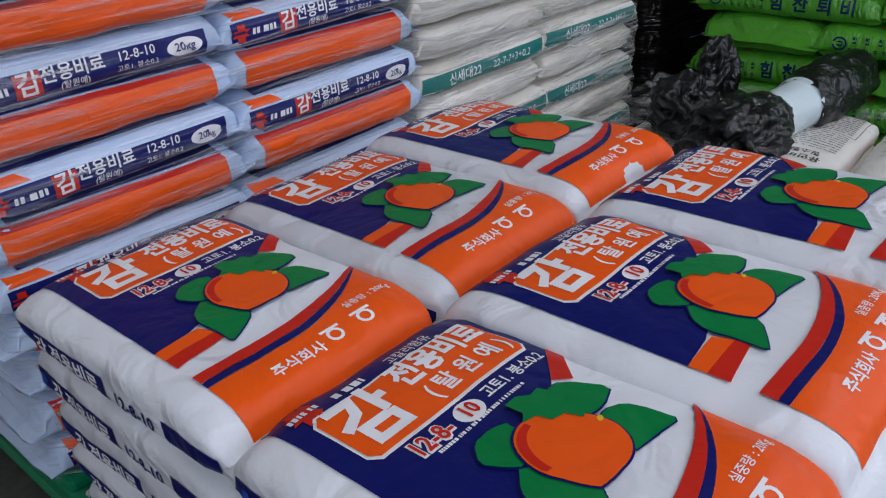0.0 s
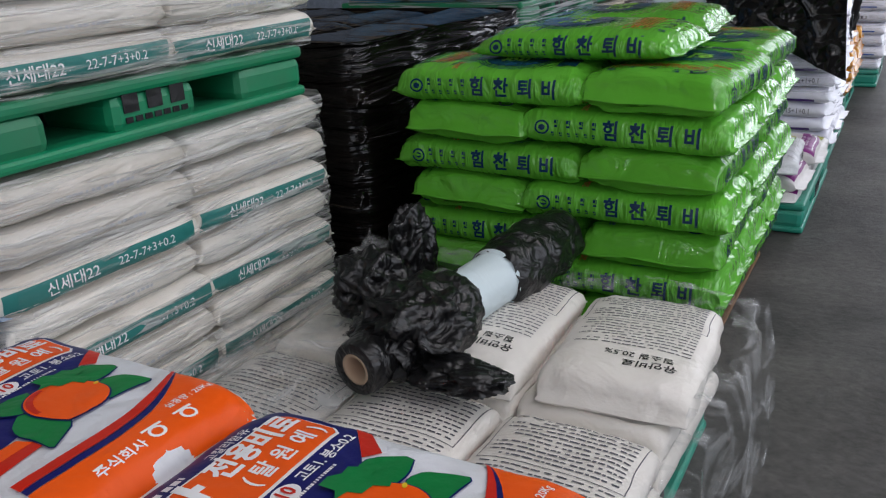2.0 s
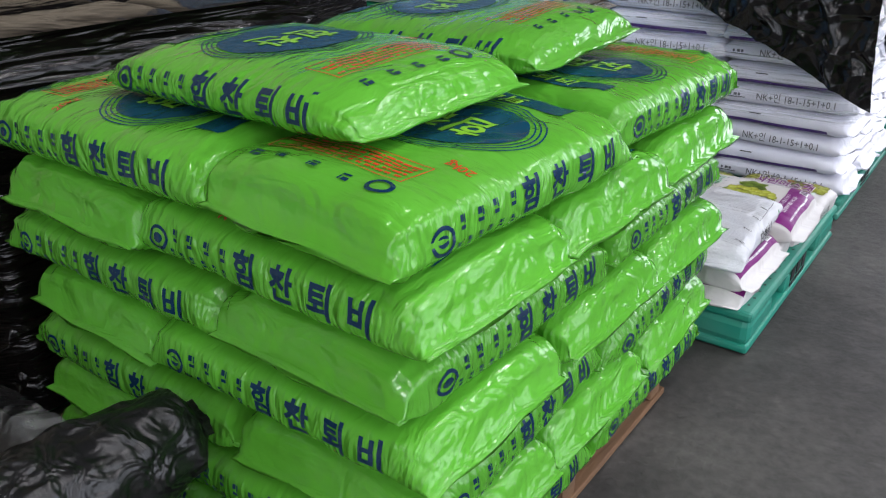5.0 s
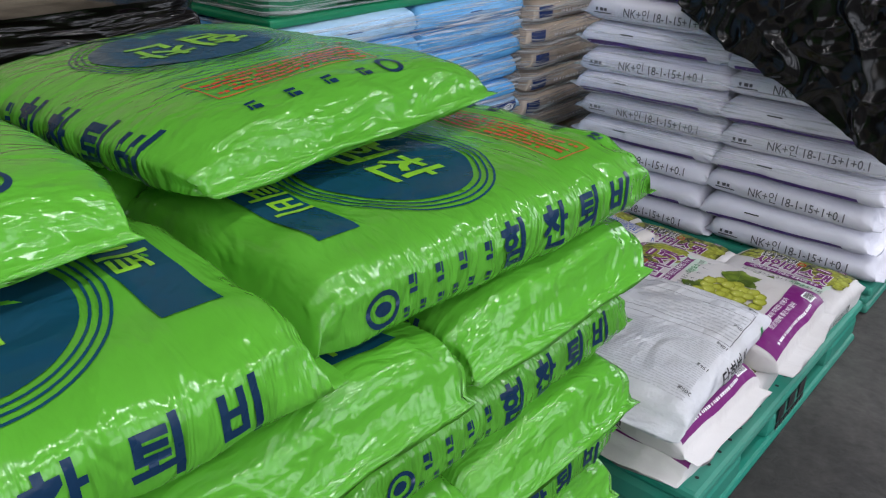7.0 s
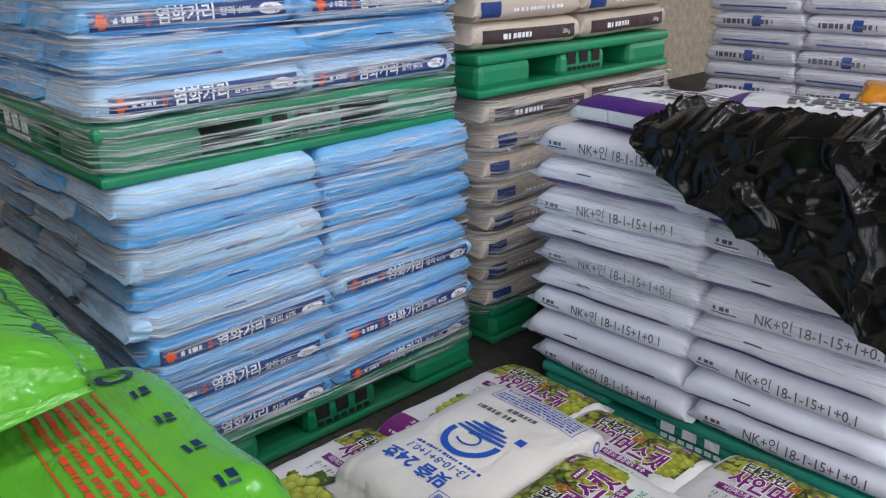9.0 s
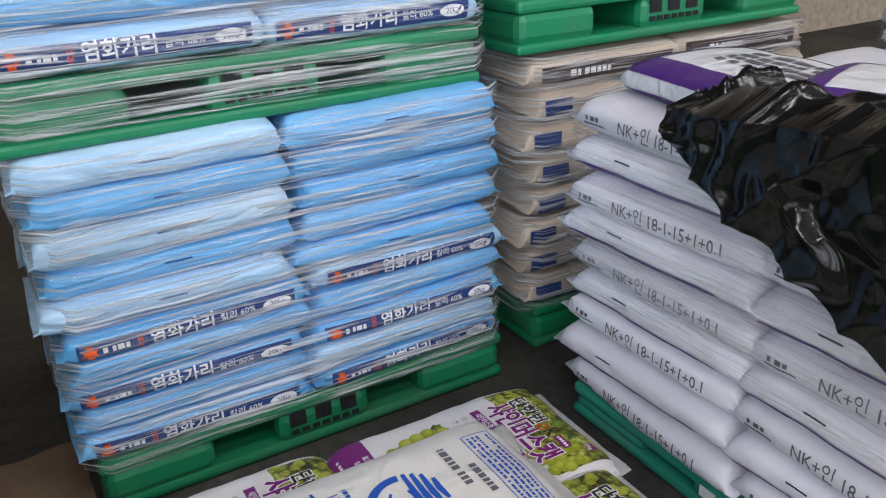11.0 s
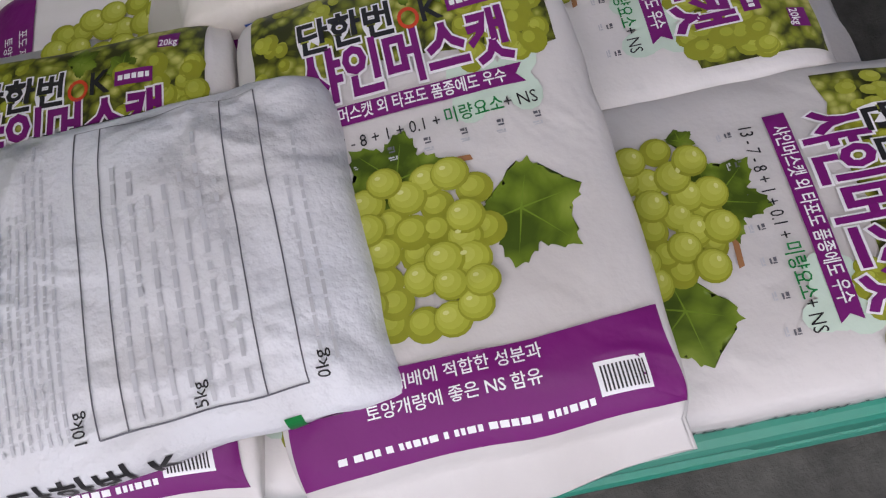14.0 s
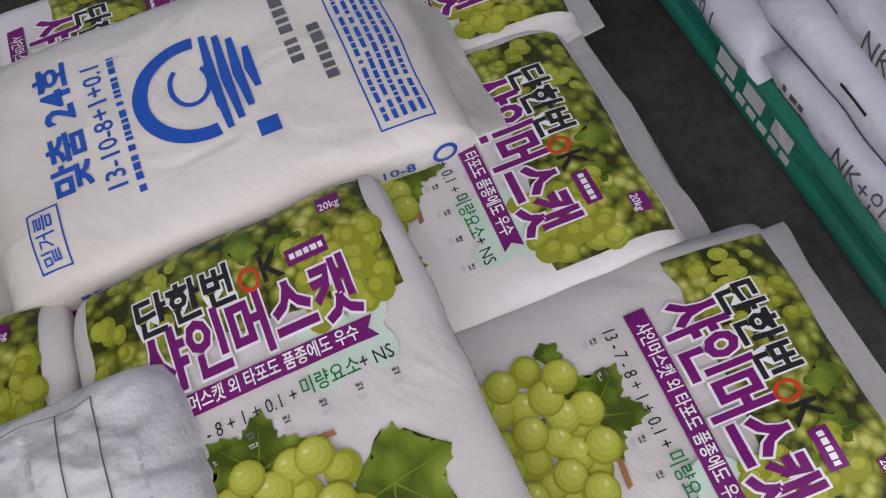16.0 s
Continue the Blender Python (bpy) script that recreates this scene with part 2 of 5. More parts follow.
NAVY2 = ink("blue_label", (0.02, 0.05, 0.19))
PURPLE = ink("purple", (0.17, 0.012, 0.15))
VIOLET = ink("violet", (0.07, 0.02, 0.19))
ROYAL = ink("royal_blue", (0.018, 0.085, 0.42))
PALET = ink("faded_text", (0.5, 0.51, 0.54))
GREYT = ink("grey_text", (0.12, 0.12, 0.14))
VEIN = ink("leaf_vein", (0.15, 0.24, 0.02))
PALEG = ink("pale_green_wash", (0.55, 0.68, 0.58))
STEM = ink("stem_brown", (0.33, 0.16, 0.07))
SKYP = ink("yellow", (0.75, 0.5, 0.02))


# ---- mesh helpers
def link(name, bm, mats, parent=None, smooth=True):
    me = bpy.data.meshes.new(name)
    bm.to_mesh(me)
    bm.free()
    for m in mats if isinstance(mats, (list, tuple)) else [mats]:
        me.materials.append(m)
    if smooth:
        me.polygons.foreach_set("use_smooth", [True] * len(me.polygons))
    ob = new(name, me)
    if parent is not None:
        ob.parent = parent
    return ob


def part(name, bm, material, parent, label="", smooth=False):
    return tagged(link(name, bm, material, parent, smooth), label)


def box(bm, x0, x1, y0, y1, z0, z1, bevel=0.0):
    r = bmesh.ops.create_cube(bm, size=1, matrix=Matrix.LocRotScale(((x0 + x1) / 2, (y0 + y1) / 2, (z0 + z1) / 2), None, (x1 - x0, y1 - y0, z1 - z0)))
    if bevel:
        es = list({e for v in r["verts"] for e in v.link_edges})
        bmesh.ops.bevel(bm, geom=es, offset=bevel, segments=2, affect="EDGES", profile=0.5)
    return bm


def poly(pts):
    bm = bmesh.new()
    bm.faces.new([bm.verts.new((x, y, 0)) for x, y in pts])
    bmesh.ops.triangulate(bm, faces=bm.faces[:])
    return bm


def rect(x0, x1, y0, y1):
    return poly([(x0, y0), (x1, y0), (x1, y1), (x0, y1)])


def disc(cx, cy, rx, ry=None, n=28, turn=0.0):
    ry = ry or rx
    c, s = math.cos(turn), math.sin(turn)
    return poly([(cx + rx * math.cos(a) * c - ry * math.sin(a) * s, cy + rx * math.cos(a) * s + ry * math.sin(a) * c) for a in (2 * math.pi * i / n for i in range(n))])


def ring(cx, cy, rx, ry, w, n=40, a0=0.0, a1=2 * math.pi):
    bm = bmesh.new()
    closed = a1 - a0 > 6.28
    cnt = n if closed else n + 1
    A = [(a0 + (a1 - a0) * i / n) for i in range(cnt)]
    o = [bm.verts.new((cx + rx * math.cos(a), cy + ry * math.sin(a), 0)) for a in A]
    q = [bm.verts.new((cx + (rx - w) * math.cos(a), cy + (ry - w) * math.sin(a), 0)) for a in A]
    for i in range(cnt if closed else cnt - 1):
        j = (i + 1) % cnt
        bm.faces.new((o[i], o[j], q[j], q[i]))
    return bm


def bars(x0, x1, y0, y1, rows, seed=1, fill=0.55):
    """Lines of unreadable small print, as short bars."""
    rnd = random.Random(seed)
    bm = bmesh.new()
    h = (y1 - y0) / rows
    for i in range(rows):
        x = x0
        end = x1 - (x1 - x0) * rnd.choice((0, 0, 0.1, 0.25))
        while x < end:
            w = rnd.uniform(0.35, 0.9) * h if rows == 1 else rnd.uniform(0.4, 1.5) * h
            y = y1 - (i + 0.5) * h
            vs = [bm.verts.new(p) for p in ((x, y - h * fill / 2, 0), (min(x + w, end), y - h * fill / 2, 0), (min(x + w, end), y + h * fill / 2, 0), (x, y + h * fill / 2, 0))]
            bm.faces.new(vs)
            x += w + h * (0.22 if rnd.random() < 0.75 else 0.6)
    return bm


def marks(x0, x1, y, n, w, h):
    """A name as plain marks: three short bars for each character."""
    bm = bmesh.new()
    for i in range(n):
        x = x0 + (x1 - x0) * i / (n - 1)
        for l, r, d, u in ((-0.5, 0.1, 0.05, 0.5), (0.25, 0.45, -0.1, 0.5), (-0.4, 0.45, -0.5, -0.22)):
            bm.faces.new([bm.verts.new((x + fx * w, y + fy * h, 0)) for fx, fy in ((l, d), (r, d), (r, u), (l, u))])
    return bm


def text(body, size, x=0.0, y=0.0, turn=0.0, bold=0.0, wide=1.0, align="CENTER", space=1.0):
    """Lettering as flat faces, centred on (x, y)."""
    cu = bpy.data.curves.new("lettering", "FONT")
    cu.body, cu.size, cu.align_x, cu.align_y = body, size, align, "CENTER"
    cu.offset, cu.resolution_u, cu.fill_mode, cu.space_character = bold * size, 2, "FRONT", space
    ob = new("lettering_source", cu)
    dg = bpy.context.evaluated_depsgraph_get()
    me = ob.evaluated_get(dg).to_mesh()
    bm = bmesh.new()
    bm.from_mesh(me)
    ob.evaluated_get(dg).to_mesh_clear()
    bpy.data.objects.remove(ob)
    bpy.data.curves.remove(cu)
    bmesh.ops.transform(bm, matrix=Matrix.Translation((x, y, 0)) @ Matrix.Rotation(radians(turn), 4, "Z") @ Matrix.Diagonal((wide, 1, 1, 1)), verts=bm.verts)
    return bm


class Sack:
    """A filled sack, lying flat: long along x, sewn at both ends; its print follows the surface."""

    def __init__(self, L, W, H, seed, boxy=3.4, lump=0.035, end=0.5, wr=0.05, flap=0.018, fine=0, blunt=6.0, crease=0.02):
        self.L, self.W, self.H, self.seed, self.n, self.lump, self.end, self.wr, self.flap = L, W, H, seed, boxy, lump, end, wr, flap
        self.blunt, self.crease, self.nt = blunt, crease, 60 if fine else 36
        q = 26 if fine else 15
        self.xs = [math.sin(math.pi / 2 * max(-1, min(1, k / q))) * L / 2 * 0.6 + k / q * L / 2 * 0.4 for k in range(-q, q + 1)]
        self.ys = [W / 2 * k / 10 for k in range(-9, 10)]
        self.zs = [H / 2 * k / 5 for k in range(-4, 5)]

    def half(self, x):
        t = min(1.0, abs(2 * x / self.L))
        return self.W / 2 * (1 - 0.07 * t ** 9), max(0.004, self.H / 2 * (1 - t ** self.blunt) ** self.end)

    def wrap(self, x, c, s, lift=0.0):
        w, h = self.half(x)
        t = abs(2 * x / self.L)
        p = 2 / self.n
        y, z = w * math.copysign(abs(c) ** p, c), h * math.copysign(abs(s) ** p, s)
        k = 1 + self.lump * noise.noise((x * 9 + self.seed * 7.3, y * 9, z * 5)) + self.lump * 0.5 * noise.noise((x * 22 + self.seed, y * 24, z * 12))
        k += self.wr * t ** 4 * (noise.noise((math.atan2(s, c) * 3.1 + self.seed, t * 1.5, 2.0)))
        k -= self.crease * (0.35 + 0.65 * t) * abs(noise.noise((x * 16 + y * 9 + self.seed * 3.1, y * 15, z * 17 + self.seed)))
        dip = 1 - 0.02 * (1 - t ** 2)
        return Vector((x + (0.006 * noise.noise((y * 14, z * 14, self.seed))) * t ** 4, y * (1 + (k - 1) * 0.4) + lift * c, z * k * dip - 0.2 * self.H * (1 - 2 * h / self.H) + lift * s + (lift * 0.5 if abs(s) > 0.6 else 0)))

    def top(self, x, y, lift):
        w, h = self.half(x)
        c = max(-1, min(1, y / w))
        c = math.copysign(abs(c) ** (self.n / 2), c)
        return self.wrap(x, c, math.sqrt(max(0, 1 - c * c)), lift)

    def side(self, x, z, lift, sign):
        w, h = self.half(x)
        s = max(-0.97, min(0.97, z / h))
        s = math.copysign(abs(s) ** (self.n / 2), s)
        return self.wrap(x, sign * math.sqrt(max(0, 1 - s * s)), s, lift)

    def body(self, name, mats):
        bm = bmesh.new()
        nt = self.nt
        ang = [2 * math.pi * (i + 0.5) / nt for i in range(nt)]
        rings = []
        for x in self.xs:
            rings.append([bm.verts.new(self.wrap(x, math.cos(a), math.sin(a))) for a in ang])
        for sgn, r in ((-1, rings[0]), (1, rings[-1])):
            q = [bm.verts.new(v.co + Vector((sgn * self.flap * (1 + 0.5 * noise.noise((v.co.y * 11, self.seed, sgn))), 0, 0.012 * noise.noise((v.co.y * 9, self.seed + 3, sgn))))) for v in r]
            if sgn < 0:
                rings.insert(0, q)
            else:
                rings.append(q)
        for a, b in zip(rings, rings[1:]):
            for i in range(nt):
                j = (i + 1) % nt
                bm.faces.new((a[i], a[j], b[j], b[i]))
        bm.faces.new(rings[0])
        bm.faces.new(rings[-1][::-1])
        bmesh.ops.recalc_face_normals(bm, faces=bm.faces)
        return link(name, bm, mats)

    def print_on(self, ob, name, items, where="top", label=""):
        """items: (flat mesh, material, layer). On top, x and y are the bag's own; on a side, x and height."""
        out, mats = bmesh.new(), []
        for bm, mat, layer in items:
            if mat not in mats:
                mats.append(mat)
            xs = [v.co.x for v in bm.verts]
            ys = [v.co.y for v in bm.verts]
            if not xs:
                bm.free()
                continue
            x0, x1, y0, y1 = min(xs), max(xs), min(ys), max(ys)
            for q in self.xs:
                if x0 < q < x1:
                    bmesh.ops.bisect_plane(bm, geom=bm.verts[:] + bm.edges[:] + bm.faces[:], plane_co=(q, 0, 0), plane_no=(1, 0, 0))
            for q in self.ys if where == "top" else self.zs:
                if y0 < q < y1:
                    bmesh.ops.bisect_plane(bm, geom=bm.verts[:] + bm.edges[:] + bm.faces[:], plane_co=(0, q, 0), plane_no=(0, 1, 0))
            lift = 0.0011 + 0.0007 * layer
            m = {}
            for v in bm.verts:
                x, y = v.co.x, v.co.y
                if where == "top":
                    p = self.top(x, y, lift)
                elif where == "front":
                    p = self.side(x, y, lift, -1)
                else:
                    p = self.side(-x, y, lift, 1)
                m[v] = out.verts.new(p)
            for f in bm.faces:
                try:
                    g = out.faces.new([m[v] for v in f.verts])
                    g.material_index = mats.index(mat)
                except ValueError:
                    pass
            bm.free()
        return tagged(link(name, out, mats, ob), label)


def tilt(m, seed, amount=1.0):
    rnd = random.Random(seed)
    return m @ pose(rnd.uniform(-1, 1) * 0.006 * amount, rnd.uniform(-1, 1) * 0.008 * amount, 0, rnd.uniform(-1, 1) * 1.0 * amount, rnd.uniform(-1, 1) * 0.8 * amount, rnd.uniform(-1, 1) * 1.3 * amount)


# ---- the shed
def slab(name, dims, mat, label, category):
    ob = link(name, box(bmesh.new(), *dims), mat, None, False)
    return tagged(ob, label, category, kind="structure")


def floor_sheet():
    bm = bmesh.new()
    bmesh.ops.create_grid(bm, x_segments=60, y_segments=90, size=0.5, matrix=Matrix.Translation((0.5, 6, 0)) @ Matrix.Diagonal((60, 60, 1, 1)))
    for v in bm.verts:
        v.co.z = -0.004 + 0.004 * noise.noise(v.co * 0.7)
    return tagged(link("floor", bm, M_FLOOR), "worn grey concrete warehouse floor with stains", "floor", kind="structure")


floor_sheet()
slab("wall_west", (-4.75, -4.5, -4.2, 16.2, 0, 4.9), M_WALL, "beige painted warehouse wall behind the stacks", "wall")
# South end is unseen; the gap in it is added for the fill light
slab("wall_south", (-4.5, -0.5, -4.25, -4.0, 0, 4.9), M_WALL, "assumed beige end wall behind the camera, beside an added gate opening", "wall")
slab("wall_south_lintel", (-0.5, 5.2, -4.25, -4.0, 4.0, 4.9), M_WALL, "assumed beige wall over a gate opening, out of view", "wall")
slab("wall_north", (-4.5, -0.5, 16.0, 16.25, 0, 4.9), M_WALL, "beige painted end wall beside the open gate", "wall")
slab("wall_north_lintel", (-0.5, 5.2, 16.0, 16.25, 4.0, 4.9), M_WALL, "assumed beige wall over a gate opening, out of view", "wall")
# East side is out of view; its wall and piers are added to shape daylight
slab("wall_east_south", (5.0, 5.25, -4.0, -0.755, 0, 4.9), M_STEEL, "assumed grey blue steel sheet wall, out of view", "wall")
slab("wall_east_north", (5.0, 5.25, 9.71, 16.0, 0, 4.9), M_STEEL, "assumed grey blue steel sheet wall, out of view", "wall")
slab("wall_east_lintel", (5.0, 5.25, -0.755, 9.71, 4.2, 4.9), M_STEEL, "assumed steel sheet wall over the open side, out of view", "wall")
for y in [-0.475] + [0.35 + 1.65 * k + 0.825 for k in range(6)]:
    slab("assumed_east_pier", (5.0, 5.25, y - 0.28, y + 0.28, 0, 4.2), M_STEEL, "assumed steel sheet pier, out of view, splitting the side daylight", "wall")
# Unseen roof shuts out the sky; its dark tone limits bounced light
slab("ceiling", (-4.75, 5.25, -4.25, 16.25, 4.9, 5.0), M_ROOF, "assumed dark grey sheet metal shed roof, out of view", "ceiling")
slab("door_1", (-4.49, -4.44, 6.2, 9.2, 0, 3.2), M_STEEL, "closed grey blue steel sliding door", "door")


# Lamp bodies to go with the added overhead lights, out of view
def strip_lamp():
    bm = box(bmesh.new(), -0.16, 0.16, -0.8, 0.8, 0.03, 0.09, 0.01)
    ob = link("strip_lamp", bm, M_STEEL, None, False)
    for sx in (-0.07, 0.07):
        t = bmesh.new()
        bmesh.ops.create_cone(t, cap_ends=True, segments=12, radius1=0.016, radius2=0.016, depth=1.5, matrix=Matrix.Translation((sx, 0, 0.01)) @ Matrix.Rotation(radians(90), 4, "X"))
        part("tube", t, M_LAMP, ob, "white glowing tube", True)
    return tagged(ob, "assumed twin tube strip lamp under the shed roof, out of view", "lamp", "strip lamps")


lamp = strip_lamp()
lamp.matrix_basis = pose(*LAMPS[0], 4.812)
for x, y in LAMPS[1:]:
    copy_thing(lamp, pose(x, y, 4.812))


# ---- pallets
def pallet(mat, label, S=1.1, H=0.14, marks=True):
    h = S / 2
    bm = box(bmesh.new(), -h, h, -h, h, H - 0.035, H, 0.012)
    ob = link("pallet", bm, mat, None, False)
    part("bottom_deck", box(bmesh.new(), -h, h, -h, h, 0.0, 0.028, 0.01), mat, ob)
    for i in (-1, 0, 1):
        for j in (-1, 0, 1):
            w = 0.13
            cx, cy = i * (h - w - 0.004), j * (h - w - 0.004)
            part("block", box(bmesh.new(), cx - w, cx + w, cy - w, cy + w, 0.02, H - 0.03, 0.025), mat, ob)
    if marks:
        for k in range(4):
            m = Matrix.Rotation(k * math.pi / 2, 4, "Z") @ Matrix.Translation((0, -h + 0.0015, H * 0.56)) @ Matrix.Rotation(radians(90), 4, "X")
            bm = bmesh.new()
            for q in (-0.075, -0.005, 0.065):
                box(bm, q - 0.022, q + 0.022, -0.012, 0.03, -0.001, 0.001)
            for q in range(7):
                box(bm, -0.095 + q * 0.028, -0.075 + q * 0.028, -0.035, -0.022, -0.001, 0.001)
            bmesh.ops.transform(bm, matrix=m, verts=bm.verts)
            part("printed_mark", bm, WHITEI if k % 2 == 0 else BLACKI, ob, "plain printed mark")
    # drain holes along the deck edge: flat black discs paint their dark inside
    for k in range(4):
        bm = bmesh.new()
        for q in range(-9, 10):
            bmesh.ops.create_circle(bm, cap_ends=True, segments=8, radius=0.005, matrix=Matrix.Rotation(k * math.pi / 2, 4, "Z") @ Matrix.Translation((q * 0.055, -h + 0.03, H + 0.0006)))
        tagged(part("drain_holes", bm, BLACKI, ob), kind="stuff")
    return tagged(ob, label, "pallet", "pallets")


P_GREEN = pallet(M_GREENP, "green plastic pallet with fork openings")
P_TEAL = pallet(M_TEALP, "teal green plastic pallet, scuffed, with drain holes")
P_LOW = pallet(M_TEALP, "teal plastic pallet under lilac bags", H=0.095)


def wood_pallet(label):
    ob = link("wooden_pallet", box(bmesh.new(), -0.55, 0.55, -0.03, 0.03, 0.02, 0.09), M_WOODP, None, False)
    for y in (-0.5, 0.5):
        part("beam", box(bmesh.new(), -0.55, 0.55, y - 0.03, y + 0.03, 0.02, 0.09, 0.004), M_WOODP, ob)
    for z0 in (0.0, 0.09):
        for i in range(7):
            x = -0.5 + i * 1.0 / 6
            part("board", box(bmesh.new(), x - 0.055, x + 0.055, -0.56, 0.56, z0, z0 + 0.02, 0.003), M_WOODP, ob)
    return tagged(ob, label, "pallet")


# ---- sacks
def persimmon_art():
    it = []
    a = lambda bm, m, l: it.append((bm, m, l))
    W, E = 0.172, 0.262
    a(poly([(-W, E), (-W, -0.043), (-0.11, -0.037), (0.0, 0.0), (0.1, 0.06), (W, 0.107), (W, E)]), NAVY, 0)
    band = lambda f: [(-W + 2 * W * i / 14, f(-1 + i / 7)) for i in range(15)]
    f1 = lambda s: -0.163 + 0.024 * s + 0.044 * s * s + (0.02 * s ** 3)
    gap = lambda s: 1 - 0.85 * max(0, s) ** 2
    a(poly(band(f1) + [(W, -E), (-W, -E)]), ORANGE, 0)
    for k, (m, d0, d1) in enumerate(((NAVY, 0.0, 0.013), (RED, 0.013, 0.034))):
        lo_, hi = band(lambda s: f1(s) + d0 * gap(s)), band(lambda s: f1(s) + d1 * gap(s))
        a(poly(lo_ + hi[::-1]), m, 1 + k % 2)
    a(poly([(-W, -0.043), (-0.1, -0.04), (-0.09, -0.066), (-W, -0.067)]), ORANGE, 1)
    a(poly([(-W, -0.067), (-0.09, -0.066), (-0.09, -0.086), (-W, -0.096)]), RED, 1)
    a(poly([(0.1, 0.06), (W, 0.107), (W, 0.085), (0.12, 0.045)]), RED, 1)

    def rounded(pts, times=2):
        for _ in range(times):
            pts = [q for p0, p1 in zip(pts, pts[1:] + pts[:1]) for q in ((0.8 * p0[0] + 0.2 * p1[0], 0.8 * p0[1] + 0.2 * p1[1]), (0.2 * p0[0] + 0.8 * p1[0], 0.2 * p0[1] + 0.8 * p1[1]))]
        return pts

    def grown(pts, d):
        cx, cy = sum(p[0] for p in pts) / len(pts), sum(p[1] for p in pts) / len(pts)
        return [(x + d * (x - cx) / math.hypot(x - cx, y - cy), y + d * (y - cy) / math.hypot(x - cx, y - cy)) for x, y in pts]

    # fruit with four leaves
    first = len(it)
    for pts in ([(-0.086, 0.047), (-0.059, 0.07), (-0.025, 0.07), (0.0, 0.06), (-0.03, 0.02), (-0.055, 0.012), (-0.07, 0.024)],
                [(-0.057, 0.018), (-0.091, -0.003), (-0.104, -0.033), (-0.099, -0.075), (-0.102, -0.12), (-0.075, -0.106), (-0.036, -0.083), (-0.02, -0.04)],
                [(0.06, 0.045), (0.085, 0.062), (0.112, 0.058), (0.145, 0.012), (0.1, 0.0), (0.06, 0.005)],
                [(0.04, -0.072), (0.07, -0.01), (0.095, -0.005), (0.12, -0.018), (0.13, -0.05), (0.134, -0.087), (0.096, -0.078)]):
        pts = rounded(pts, 1)
        a(poly(grown(pts, 0.0025)), NAVY, 2)
        a(poly(pts), LEAFG, 3)
    turn = -0.64
    ct, st = math.cos(turn), math.sin(turn)

    def fruit(w, h, tip):
        out = []
        for i in range(44):
            q = 2 * math.pi * i / 44
            x, y = w * math.cos(q), h * math.sin(q)
            if y < 0:
                y -= tip * max(0, 1 - abs(x) / (0.55 * w)) ** 1.2
            out.append((0.011 + x * ct - y * st, -0.014 + x * st + y * ct))
        return out

    a(poly(fruit(0.0705, 0.0625, 0.014)), NAVY, 4)
    a(poly(fruit(0.0675, 0.0595, 0.014)), ORANGE, 5)
    arc = [math.pi * (0.72 + 0.5 * i / 9) for i in range(10)]
    rim = [(0.064 * math.cos(q), 0.056 * math.sin(q)) for q in arc] + [(0.05 * math.cos(q) - 0.003, 0.05 * math.sin(q)) for q in arc[::-1]]
    a(poly([(0.011 + x * ct - y * st, -0.014 + x * st + y * ct) for x, y in rim]), RED, 6)
    a(poly([(0.004, 0.047), (0.019, 0.055), (0.018, 0.077), (0.04, 0.077), (0.055, 0.066), (0.074, 0.068), (0.094, 0.037), (0.07, 0.036), (0.08, 0.01), (0.06, 0.004), (0.052, 0.022), (0.031, 0.026), (0.025, 0.042)]), LEAFG, 6)
    a(disc(0.071, -0.012, 0.006, 0.004, 12, 0.5), SKYP, 6)
    last = len(it)
    # title block
    rr = lambda x0, x1, y0, y1, c: [(x0 + c, y0), (x1 - c, y0), (x1, y0 + c), (x1, y1 - c), (x1 - c, y1), (x0 + c, y1), (x0, y1 - c), (x0, y0 + c)]
    a(poly(rr(-0.142, 0.15, 0.112, 0.207, 0.012)), WHITEI, 1)
    a(poly(rr(-0.138, 0.146, 0.116, 0.203, 0.010)), ORANGE, 2)
    a(text("감", 0.085, -0.086, 0.16, bold=0.035, wide=1.1), WHITEI, 3)
    a(text("전용비료", 0.046, 0.058, 0.182, bold=0.035, wide=0.95), WHITEI, 3)
    a(text("( 탈 원 예 )", 0.032, 0.06, 0.14, bold=0.02, wide=1.05), WHITEI, 3)
    a(text("고칼리함유", 0.018, 0.05, 0.218, bold=0.01), WHITEI, 1)
    a(text("12-8-", 0.03, -0.074, 0.094, bold=0.09), WHITEI, 1)
    a(text("12-8-", 0.03, -0.074, 0.094, bold=0.02), RED, 2)
    a(disc(-0.008, 0.094, 0.019, 0.0125), WHITEI, 1)
    a(text("10", 0.026, -0.008, 0.094, bold=0.03), RED, 2)
    a(ring(-0.008, 0.094, 0.022, 0.015, 0.003, 24), WHITEI, 1)
    a(text("고토1. 붕소0.2", 0.02, 0.083, 0.096, bold=0.02), WHITEI, 1)
    a(bars(-0.085, 0.125, 0.076, 0.081, 1, 9, 0.8), WHITEI, 1)
    # maker's mark as plain shapes
    a(poly([((0.024 if i % 2 else 0.012) * math.cos(i * math.pi / 8) - 0.13, (0.024 if i % 2 else 0.012) * math.sin(i * math.pi / 8) + 0.222) for i in range(16)]), RED, 1)
    a(bars(-0.152, -0.108, 0.217, 0.227, 1, 4, 0.8), WHITEI, 2)
    a(bars(-0.085, -0.03, 0.213, 0.226, 1, 5, 0.8), WHITEI, 1)
    a(text("주식회사", 0.024, -0.055, -0.207, bold=0.02), WHITEI, 1)
    for q in (0.015, 0.075):
        a(ring(q, -0.2, 0.014, 0.013, 0.005, 12), WHITEI, 1)
        a(rect(q - 0.018, q + 0.018, -0.189, -0.184), WHITEI, 1)
